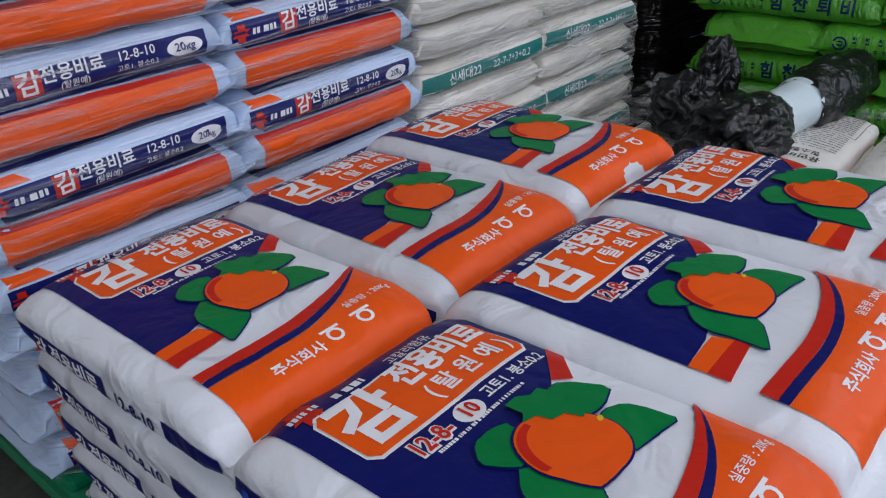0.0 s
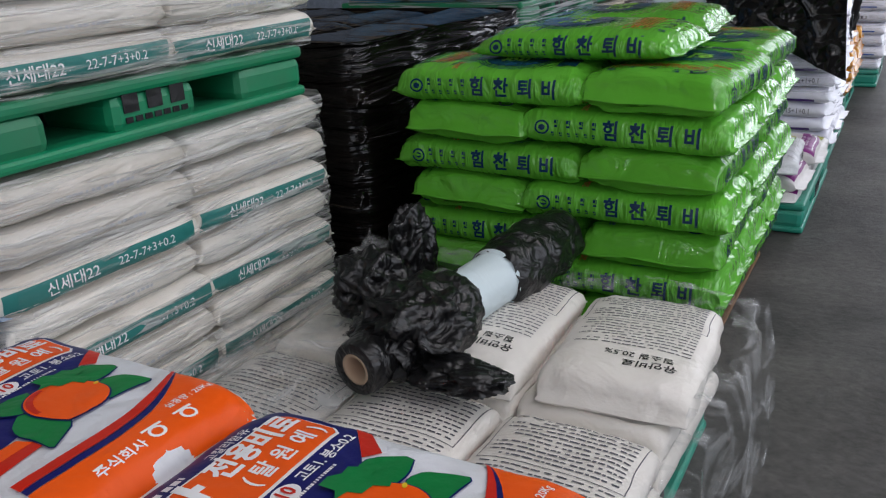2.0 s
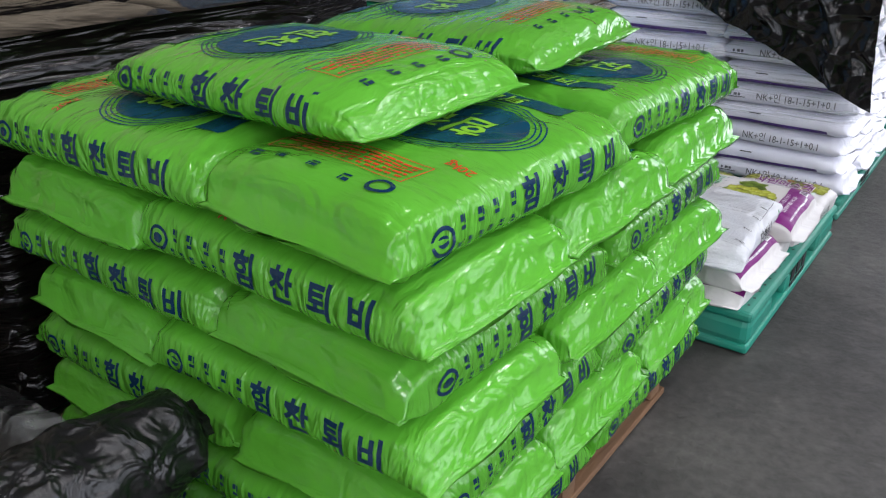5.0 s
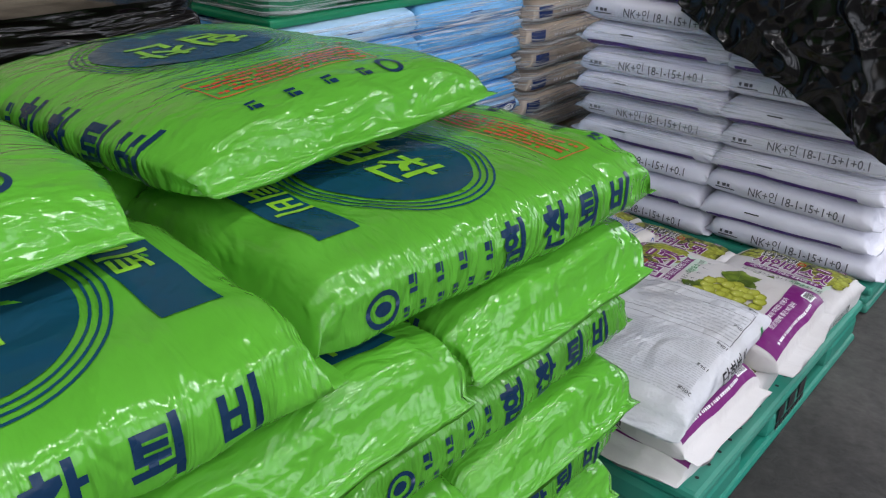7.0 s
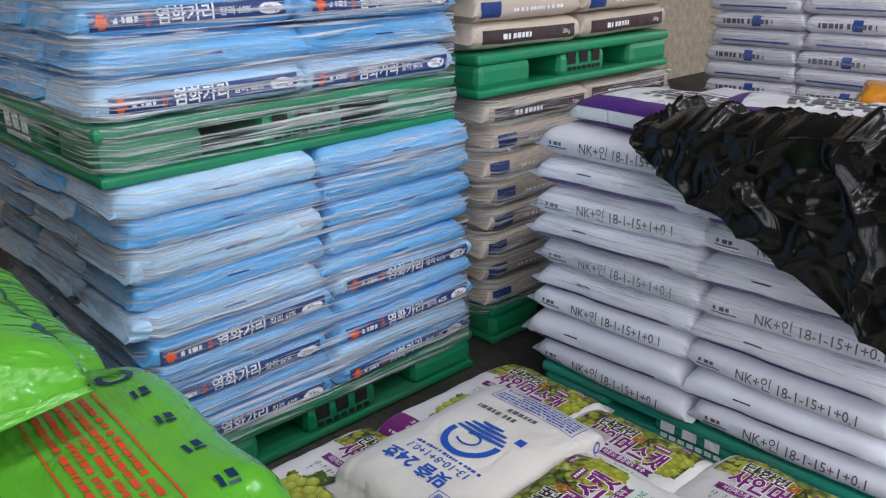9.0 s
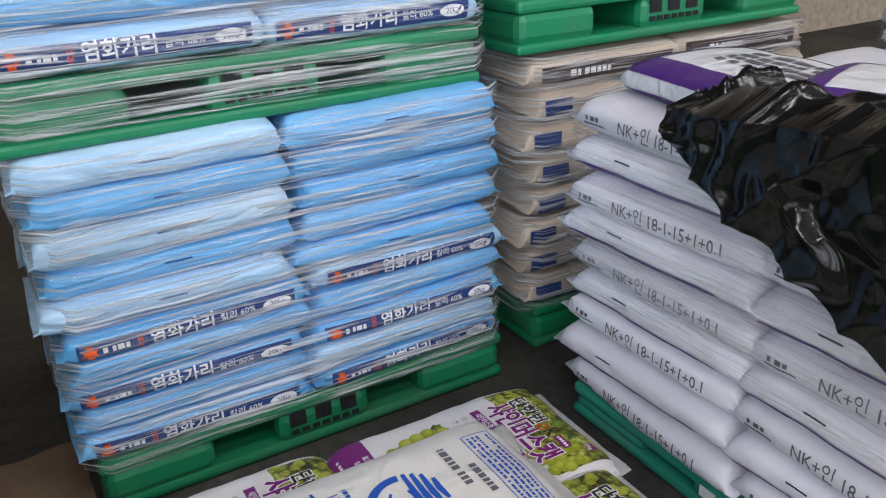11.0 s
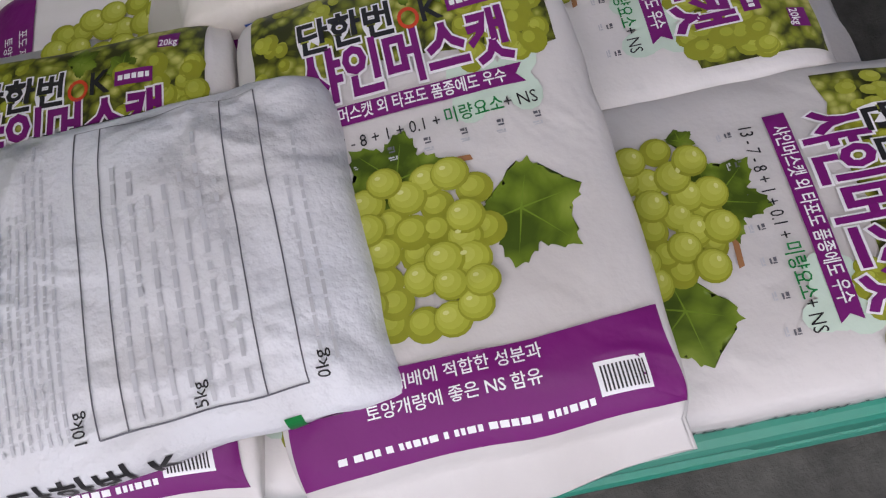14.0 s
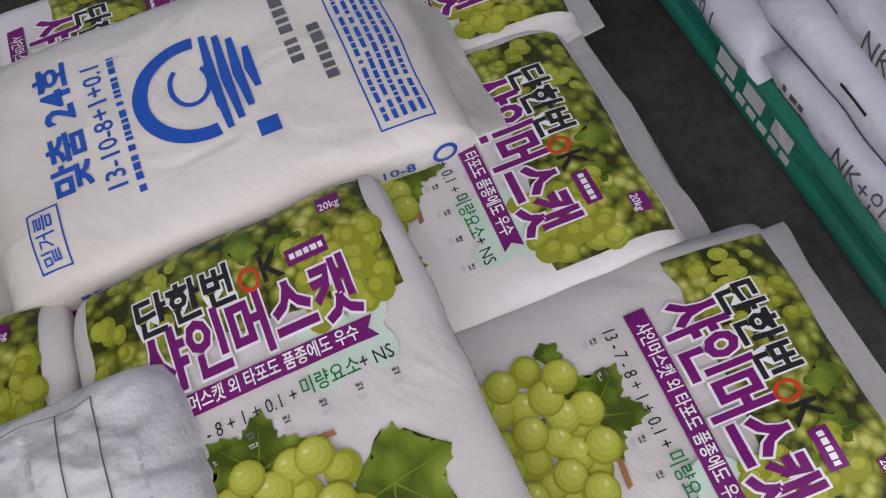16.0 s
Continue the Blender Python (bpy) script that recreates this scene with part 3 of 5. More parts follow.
    a(text("실중량 : 20Kg", 0.016, 0.11, -0.165, bold=0.01), WHITEI, 1)
    for k, (bm, m, l) in enumerate(it):
        size = 0.9 if first <= k < last else 1.0
        for v in bm.verts:
            x, y = 0.01 + size * (v.co.x - 0.01), -0.014 + size * (v.co.y + 0.014)
            v.co.x, v.co.y = -np.interp(y, (-0.262, -0.21, 0.0, 0.09, 0.262), (-0.262, -0.228, -0.032, 0.072, 0.262)), 0.9 * x + 0.018
    return it


def star(x, y, r=0.02):
    return poly([((r if i % 2 else r * 0.55) * math.cos(i * math.pi / 8) + x, (r if i % 2 else r * 0.55) * math.sin(i * math.pi / 8) + y) for i in range(16)])


def persimmon_sack(seed):
    s = Sack(0.53, 0.366, 0.1, seed, 4.8, 0.045, 0.42, 0.12, fine=1, blunt=9, crease=0.05)
    ob = s.body("fertilizer_bag", M_WHITE)
    s.print_on(ob, "printed_panel", persimmon_art(), "top", "navy and orange print with a persimmon and white lettering")
    for w in ("front", "back"):
        s.print_on(ob, "side_print", [(rect(-0.25, 0.0, -0.04, 0.008), NAVY, 0), (star(-0.225, -0.014, 0.016), ROYAL, 1), (text("감 전용비료", 0.036, -0.1, -0.015, bold=0.03), WHITEI, 1), (text("12-8-10", 0.03, 0.07, -0.015, bold=0.02), NAVY, 0), (rect(0.14, 0.25, -0.04, 0.008), NAVY, 0)], w)
    return tagged(ob, "white plastic fertilizer bag printed navy and orange with persimmon", "bag", "persimmon fertilizer bags")


def wrapped_persimmon_sack(seed):
    s = Sack(0.545, 0.36, 0.1, seed, 3.5, 0.06, 0.42, 0.16, 0.028, blunt=16, crease=0.07)
    ob = s.body("labelled_bag", M_PALEBLUE)
    s.print_on(ob, "label", [(rect(-0.255, 0.235, -0.03, 0.018), NAVY, 0), (poly([(-0.25, 0.022), (-0.17, 0.022), (-0.19, 0.036), (-0.25, 0.036)]), ORANGE, 0), (star(-0.235, -0.006, 0.02), RED, 1), (bars(-0.21, -0.15, -0.014, 0.002, 1, 2, 0.8), WHITEI, 1),
                             (rect(-0.138, -0.092, -0.026, 0.016), RED, 1), (text("감", 0.044, -0.115, -0.005, bold=0.02), WHITEI, 2), (text("전용비료", 0.032, -0.035, 0.003, bold=0.02), WHITEI, 1), (text("(탈원예)", 0.016, -0.035, -0.02, bold=0.01), WHITEI, 1),
                             (text("12-8-10", 0.024, 0.085, 0.004, bold=0.01), WHITEI, 1), (text("고토1. 붕소0.2", 0.014, 0.085, -0.018), WHITEI, 1), (disc(0.185, -0.006, 0.038, 0.017), WHITEI, 1), (text("20kg", 0.022, 0.185, -0.006, bold=0.01), NAVY, 2)], "front", "navy label strip with white lettering")
    s.print_on(ob, "orange_side", [(rect(-0.245, 0.22, -0.036, 0.03), ORANGE, 0), (rect(-0.245, 0.22, 0.03, 0.038), RED, 0)], "back", "orange printed side")
    s.print_on(ob, "printed_panel", [(rect(-0.22, 0.22, -0.15, 0.15), NAVY, 0)], "top")
    return tagged(ob, "pale blue fertilizer bag with navy label and orange side", "bag", "stacked persimmon fertilizer bags")


def compost_sack(seed, loose=0.0):
    s = Sack(0.63, loose, 0.112, seed, 2.7, 0.07, 0.45, 0.25, 0.02, fine=1, blunt=6, crease=0.08) if loose else Sack(0.635, 0.43, 0.13, seed, 3.3, 0.065, 0.36, 0.26, 0.016, fine=1, blunt=13, crease=0.1)
    ob = s.body("compost_bag", M_GREEN)
    side = lambda: [(text("힘", 0.062, -0.02, 0.0, bold=0.03, wide=0.9), TEXTG, 0), (text("찬", 0.062, 0.06, 0.0, bold=0.03, wide=0.9), TEXTG, 0), (text("퇴", 0.062, 0.14, 0.0, bold=0.03, wide=0.9), TEXTG, 0), (text("비", 0.062, 0.215, 0.0, bold=0.03, wide=0.9), TEXTG, 0),
                    (ring(-0.235, 0.0, 0.024, 0.022, 0.006, 20), TEXTG, 0), (disc(-0.235, 0.0, 0.011, 0.009, 12), TEXTG, 0), (marks(-0.19, -0.07, 0.014, 4, 0.013, 0.022), TEXTG, 0), (marks(-0.2, -0.07, -0.018, 6, 0.009, 0.013), TEXTG, 0)]
    s.print_on(ob, "lettering", side(), "front", "dark blue lettering")
    s.print_on(ob, "lettering", side(), "back", "dark blue lettering")
    top = [(disc(0.05, 0.0, 0.115, 0.14, 48), OVALG, 0), (text("힘찬", 0.098, 0.05, 0.0, bold=0.02, turn=90), LIME, 1)]
    for k in range(3):
        top.append((ring(0.05, 0.0, 0.125 + 0.009 * k, 0.15 + 0.009 * k, 0.003, 60), OVALG, 0))
    top += [(rect(-0.225, -0.223, -0.13, 0.15), REDT, 0), (rect(-0.15, -0.148, -0.13, 0.15), REDT, 0), (rect(-0.225, -0.15, -0.131, -0.129), REDT, 0), (rect(-0.225, -0.15, 0.149, 0.151), REDT, 0)]
    q = bars(-0.12, 0.14, -0.03, 0.03, 5, 14, 0.5)
    bmesh.ops.transform(q, matrix=Matrix.Translation((-0.187, 0, 0)) @ Matrix.Rotation(radians(90), 4, "Z"), verts=q.verts)
    top += [(q, REDT, 0), (text("20kg", 0.028, -0.115, -0.15, turn=90, bold=0.01), REDT, 0), (ring(-0.255, -0.12, 0.02, 0.022, 0.007, 20), TEXTG, 0)]
    q = marks(-0.06, 0.13, 0.006, 4, 0.02, 0.018)
    bmesh.ops.transform(q, matrix=Matrix.Translation((-0.255, 0, 0)) @ Matrix.Rotation(radians(90), 4, "Z"), verts=q.verts)
    top += [(q, TEXTG, 0), (rect(0.2, 0.262, -0.12, 0.14), OVALG, 0), (text("퇴비", 0.055, 0.231, 0.02, turn=90, bold=0.02), LIME, 1)]
    s.print_on(ob, "top_print", top, "top", "dark oval with green lettering and red print")
    return tagged(ob, "glossy bright green plastic compost bag with dark lettering", "bag", "green compost bags")


def long_label_sack(seed, H, mat, name, label, group, front, back=None, L=0.545, W=0.36, topitems=None, lump=0.055, boxy=3.5):
    s = Sack(L, W, H * 1.1, seed, boxy, lump, 0.42, 0.14, 0.012, blunt=26, crease=0.08)
    ob = s.body(name, mat)
    if front:
        s.print_on(ob, "label", front, "front")
    if back:
        s.print_on(ob, "side_print", back, "back")
    if topitems:
        s.print_on(ob, "printed_panel", topitems, "top")
    return tagged(ob, label, "bag", group)


def sinsedae(seed):
    return long_label_sack(seed, 0.09, M_DUSTY, "white_bag", "dusty white fertilizer bag with teal label under film", "film wrapped white bags", [(rect(-0.26, 0.25, -0.03, 0.02), TEAL, 0), (text("신세대22", 0.036, -0.1, -0.005, bold=0.01), WHITEI, 1), (text("22-7-7+3+0.2", 0.03, 0.1, -0.005), WHITEI, 1)], [(bars(-0.1, 0.1, -0.02, -0.006, 1, 21, 0.5), PALET, 0)])


def potash(seed, H=0.092):
    return long_label_sack(seed, H, M_BLUE if seed % 2 == 0 else M_SKYB, "blue_bag", "sky blue fertilizer bag with navy label under stretch film", "film wrapped blue bags",
                           [(rect(-0.245, 0.24, -0.026, 0.018), NAVY2, 0), (star(-0.22, -0.004, 0.019), ORANGE, 1), (bars(-0.195, -0.14, -0.012, 0.004, 1, 31, 0.8), WHITEI, 1), (text("입\n상", 0.018, -0.118, -0.004, bold=0.01), ORANGE, 1), (text("염화가리", 0.042, -0.025, -0.004, bold=0.02, wide=0.95), WHITEI, 1), (text("칼리 60%", 0.022, 0.1, -0.004, bold=0.01), WHITEI, 1), (disc(0.195, -0.004, 0.035, 0.014), WHITEI, 1), (text("20kg", 0.019, 0.195, -0.004), NAVY2, 2)], [(rect(-0.03, 0.03, -0.002, 0.002), NAVY2, 0)])


def nk(seed):
    s = Sack(0.555, 0.36, 0.096, seed, 3.2, 0.06, 0.42, 0.18, 0.024, blunt=15, crease=0.08)
    ob = s.body("lilac_bag", M_LILAC)
    s.print_on(ob, "lettering", [(text("NK+인 18-1-15+1+0.1", 0.042, 0.04, 0.0, bold=0.004, wide=0.82), GREYT, 0), (bars(-0.23, -0.17, -0.006, 0.01, 1, 41, 0.7), GREYT, 0), (rect(-0.235, -0.165, -0.012, -0.008), GREYT, 0)], "front", "dark grey lettering")
    # Strip low on the side: violet print together with painted shadow between layers
    s.print_on(ob, "violet_strip", [(rect(-0.25, 0.2, -0.034, -0.016), VIOLET, 0), (rect(-0.12, -0.07, 0.012, 0.016), BLACKI, 0)], "back", "violet strip, part print and part painted shadow along the lower edge")
    return tagged(ob, "white lilac tinted fertilizer bag with grey lettering", "bag", "lilac fertilizer bags")


def domi(seed):
    return long_label_sack(seed, 0.092, M_BROWN, "brown_bag", "brown grey fertilizer bag with dark label under film", "film wrapped brown bags", [(rect(-0.23, 0.23, -0.026, 0.02), ink("brown_label", (0.06, 0.04, 0.04)), 0), (bars(-0.14, 0.0, -0.014, 0.008, 1, 51, 0.8), WHITEI, 1), (text("20kg", 0.02, 0.18, -0.003), WHITEI, 1)], [(rect(-0.25, -0.16, -0.03, 0.02), NAVY2, 0), (bars(-0.1, 0.2, -0.02, 0.0, 1, 52, 0.6), WHITEI, 0)])


def farwhite(seed):
    return long_label_sack(seed, 0.095, M_LILAC, "striped_bag", "white fertilizer bag with a blue line of print", "far white bags", [(bars(-0.2, 0.2, -0.02, 0.012, 1, 61, 0.8), GREYT, 0), (rect(-0.02, 0.03, -0.03, 0.03), ROYAL, 0)], [(rect(-0.2, 0.2, -0.02, -0.01), ROYAL, 0)])


def amber(seed):
    return long_label_sack(seed, 0.11, M_YELLOW, "film_wrapped_bag", "amber yellow film wrapped bag", "amber bags", None)


def blackbag(seed):
    s = Sack(0.66, 0.44, 0.13, seed, 2.7, 0.08, 0.4, 0.2, blunt=22)
    return tagged(s.body("wrapped_bag", M_BLACKB), "bag wrapped in shiny black stretch film", "bag", "black wrapped bags")


def sulphate(seed):
    s = Sack(0.545, 0.36, 0.105, seed, 3.0, 0.06, 0.42, 0.15, 0.02, fine=1, blunt=9, crease=0.07)
    ob = s.body("fertilizer_bag", M_CREAM)
    q = [(bars(-0.14, 0.14, -0.24, -0.07, 11, 71, 0.32), GREYT, 0), (bars(-0.14, 0.14, -0.055, 0.09, 9, 72, 0.26), GREYT, 0), (text("유안비료", 0.034, -0.06, 0.165, bold=0.015), BLACKI, 0), (text("질소질 20.5%", 0.03, -0.03, 0.125, bold=0.01), BLACKI, 0)]
    for x0, x1, y0, y1 in ((-0.155, 0.155, -0.25, -0.248), (-0.155, 0.155, -0.062, -0.06), (-0.155, -0.153, -0.25, -0.06), (0.153, 0.155, -0.25, -0.06)):
        q.append((rect(x0, x1, y0, y1), GREYT, 0))
    for bm, m, l in q:
        bmesh.ops.transform(bm, matrix=Matrix.Rotation(radians(-90), 4, "Z"), verts=bm.verts)
    s.print_on(ob, "lettering", q, "top", "black small print")
    s.print_on(ob, "side_print", [(bars(-0.2, 0.2, -0.015, 0.012, 1, 73, 0.8), REDT, 0)], "front")
    return tagged(ob, "white ammonium sulphate bag with black print", "bag", "white sulphate bags")


def photo(name, dark, mid, light, scale):
    """A printed photograph of grapes and leaves: soft balls over a mottled ground."""
    m, t, b = nodes(name)
    l = t.links
    c = t.nodes.new("ShaderNodeTexCoord")
    v = add(t, "ShaderNodeTexVoronoi", Scale=scale)
    n = add(t, "ShaderNodeTexNoise", Scale=scale * 0.22, Detail=5.0, Roughness=0.65, Distortion=0.6)
    for q in (v, n):
        l.new(c.outputs["Object"], q.inputs["Vector"])
    d = t.nodes.new("ShaderNodeMath")
    d.operation = "MULTIPLY_ADD"
    d.inputs[1].default_value = -0.55
    l.new(v.outputs["Distance"], d.inputs[0])
    l.new(n.outputs["Fac"], d.inputs[2])
    r = t.nodes.new("ShaderNodeValToRGB")
    e = r.color_ramp.elements
    e[0].position, e[0].color = 0.08, (*dark, 1)
    e[1].position, e[1].color = 0.5, (*light, 1)
    k = e.new(0.3)
    k.color = (*mid, 1)
    l.new(d.outputs[0], r.inputs["Fac"])
    l.new(r.outputs["Color"], b.inputs["Base Color"])
    b.inputs["Roughness"].default_value = 0.4
    b.inputs["Specular IOR Level"].default_value = 0.25
    return m


PHOTO = photo("printed_vineyard", (0.035, 0.04, 0.01), (0.22, 0.25, 0.026), (0.54, 0.54, 0.15), 62)
LEAFM = [photo("printed_leaf", (0.05, 0.085, 0.008), (0.13, 0.2, 0.016), (0.22, 0.3, 0.04), s_) for s_ in (30, 45)]
SHADES = [ink("grape_%d" % i, c_, 0.4) for i, c_ in enumerate(((0.26, 0.28, 0.022), (0.35, 0.38, 0.04), (0.41, 0.44, 0.06), (0.46, 0.49, 0.085), (0.6, 0.62, 0.24)))]


def grapes(a, cx, cy, R, seed):
    rnd = random.Random(seed)
    pts = []
    for i in range(60):
        for _ in range(40):
            x, y = rnd.uniform(-1, 1), rnd.uniform(-1.12, 1)
            if abs(x) < 0.95 * (1 - 0.5 * (-y if y < 0 else 0.1 * y)) and x * x * 0.8 + y * y * 0.85 < 1 and all((x - p) ** 2 + (y - q) ** 2 > 0.07 for p, q in pts):
                pts.append((x, y))
                break
    for i, (x, y) in enumerate(rnd.sample(pts, len(pts))):
        r = R * rnd.uniform(0.2, 0.235)
        gx, gy = cx + x * R * 0.95, cy + y * R * 0.95
        z = 1.0 + 3.2 * i / len(pts)
        dim = 0 if i > len(pts) * 0.35 else 1
        for k, (f, o) in enumerate(((1.0, 0.0), (0.88, 0.05), (0.68, 0.14), (0.42, 0.26))):
            a(disc(gx - r * o * 0.8, gy + r * o, r * f, r * f * 0.96, 16), SHADES[max(0, k - dim)], z + 0.16 * k)
        if not dim:
            a(disc(gx - r * 0.3, gy + r * 0.38, r * 0.17, r * 0.12, 8), SHADES[4], z + 0.7)


def leaf(a, x, y, s, turn, k, layer):
    """A vine leaf: five pointed lobes with a toothed edge."""
    pts = []
    lobes = ((0.0, 1.0), (1.0, 0.86), (-1.0, 0.86), (2.1, 0.66), (-2.1, 0.66))
    for i in range(90):
        q = -math.pi + 2 * math.pi * i / 90
        r = 0.5 + 0.5 * max(ln * max(0.0, 1 - abs(q - c) / 0.62) ** 0.9 for c, ln in lobes) + (0.04 if i % 3 == 0 else -0.025)
        r *= 1 if abs(q) < 2.75 else 0.55
        pts.append((x + s * r * math.cos(q + turn), y + s * r * math.sin(q + turn)))
    a(poly(pts), LEAFM[k % 2], layer)
    for d, ln in lobes:
        c, s_ = math.cos(turn + d), math.sin(turn + d)
        a(poly([(x - s_ * 0.0011, y + c * 0.0011), (x + s_ * 0.0011, y - c * 0.0011), (x + c * s * ln * 0.85, y + s_ * s * ln * 0.85)]), VEIN, layer + 0.4)


def muscat_sack(seed):
    s = Sack(0.55, 0.365, 0.1, seed, 4.4, 0.05, 0.42, 0.14, 0.03, fine=1, blunt=8, crease=0.05)
    ob = s.body("grape_bag", M_MUSCAT)
    it = []
    a = lambda bm, m, l: it.append((bm, m, l))
    rnd = random.Random(seed + 90)
    # photo band at the head of the bag
    low = [(-0.2 + 0.4 * i / 24, 0.135 - 0.05 * max(0, i / 24 - 0.55) + 0.012 * noise.noise((i * 0.55, seed, 0))) for i in range(25)]
    a(poly(low + [(0.2, 0.258), (-0.2, 0.258)]), PHOTO, 0)
    for i in range(34):
        x, y, r = rnd.uniform(0.08, 0.19), rnd.uniform(0.105, 0.2), rnd.uniform(0.013, 0.017)
        for k, (f, o) in enumerate(((1.0, 0.0), (0.8, 0.12), (0.45, 0.28))):
            a(disc(x - r * o, y + r * o, r * f, None, 12), SHADES[max(0, k - i % 2)], 0.8 + i * 0.03 + 0.1 * k)
    for i in range(26):
        x, y, r = rnd.uniform(-0.19, -0.05), rnd.uniform(0.15, 0.25), rnd.uniform(0.008, 0.012)
        for k, (f, o) in enumerate(((1.0, 0.0), (0.55, 0.25))):
            a(disc(x - r * o, y + r * o, r * f, None, 10), SHADES[k + i % 2], 0.8 + i * 0.03 + 0.1 * k)
    leaf(a, 0.02, 0.225, 0.03, 0.6, 1, 0.7)
    leaf(a, 0.085, 0.205, 0.026, 2.4, 0, 0.7)
    for i in range(9):
        a(disc(rnd.uniform(0.07, 0.15), rnd.uniform(0.055, 0.1), 0.022, None, 12), PALEG, 0.6)
    a(text("단한번", 0.05, -0.065, 0.185, bold=0.075), WHITEI, 2.4)
    a(text("단한번", 0.05, -0.065, 0.185, bold=0.028), BLACKI, 2.9)
    a(ring(0.022, 0.181, 0.015, 0.015, 0.005, 18), REDT, 2.9)
    a(text("K", 0.045, 0.052, 0.185, bold=0.02), BLACKI, 2.9)
    a(text("샤인머스캣", 0.072, 0.005, 0.128, bold=0.075, wide=0.86), WHITEI, 2.4)
    a(text("샤인머스캣", 0.072, 0.005, 0.128, bold=0.034, wide=0.86), PURPLE, 2.9)
    a(rect(0.075, 0.13, 0.176, 0.196), PURPLE, 2.4)
    a(bars(0.08, 0.125, 0.181, 0.191, 1, 3, 0.7), WHITEI, 2.9)
    a(rect(0.135, 0.165, 0.222, 0.243), PURPLE, 2.4)
    a(text("20kg", 0.014, 0.15, 0.228, bold=0.01), WHITEI, 2.9)
    a(poly([(-0.148, 0.07), (0.15, 0.07), (0.14, 0.081), (0.15, 0.093), (-0.148, 0.093)]), PURPLE, 1.6)
    a(text("샤인머스캣 외 타포도 품종에도 우수", 0.019, 0.0, 0.081, bold=0.015, wide=0.9), WHITEI, 2.2)
    a(text("13 - 7 - 8 + 1 + 0.1 +", 0.02, -0.14, 0.048, align="LEFT"), BLACKI, 1.2)
    a(text("미량요소", 0.021, 0.075, 0.05, bold=0.01), LEAFG, 1.2)
    a(text("+ NS", 0.021, 0.135, 0.05), BLACKI, 1.2)
    a(marks(-0.13, 0.15, 0.03, 7, 0.009, 0.007), GREYT, 0)
    a(marks(-0.128, 0.148, 0.02, 7, 0.012, 0.004), PALET, 0)
    fruit = len(it)
    leaf(a, 0.078, -0.065, 0.064, -0.85, 0, 0)
    leaf(a, -0.03, -0.005, 0.06, 2.3, 1, 0)
    leaf(a, -0.105, -0.02, 0.018, 2.2, 1, 0)
    a(poly([(0.0, -0.005), (0.02, 0.004), (0.044, 0.002), (0.046, -0.004), (0.02, -0.002)]), STEM, 1)
    grapes(a, -0.025, -0.085, 0.083, seed)
    w = [(-0.168 + 0.336 * i / 12, -0.2 + 0.035 * (i / 12) ** 1.6 + 0.016 * math.cos(i / 12 * 3)) for i in range(13)]
    a(poly(w + [(0.168, -0.265), (-0.168, -0.265)]), PURPLE, 1)
    a(text("포도 재배에 적합한 성분과", 0.015, -0.02, -0.2, bold=0.01), WHITEI, 1.6)
    a(text("토양개량에 좋은 NS 함유", 0.015, -0.02, -0.221, bold=0.01), WHITEI, 1.6)
    a(bars(-0.13, 0.12, -0.256, -0.247, 1, 5, 0.6), WHITEI, 1.6)
    a(rect(0.1, 0.145, -0.25, -0.222), WHITEI, 1.6)
    for i in range(12):
        a(rect(0.104 + i * 0.0032, 0.1055 + i * 0.0032, -0.247, -0.226), BLACKI, 2.2)
    for k, (bm, m, l) in enumerate(it):
        narrow = 0.78 if k < fruit else 1.0
        bmesh.ops.transform(bm, matrix=Matrix.Rotation(radians(90), 4, "Z") @ Matrix.Diagonal((narrow, 1, 1, 1)), verts=bm.verts)
    s.print_on(ob, "printed_panel", it, "top", "grape picture, green head band and purple foot")
    for w_ in ("front", "back"):
        s.print_on(ob, "side_print", [(text("단한번 K 샤인머스캣", 0.03, 0.0, -0.01, bold=0.01), BLACKI, 0)], w_)
    return tagged(ob, "white woven fertilizer bag printed with green grapes, purple foot", "bag", "grape fertilizer bags")


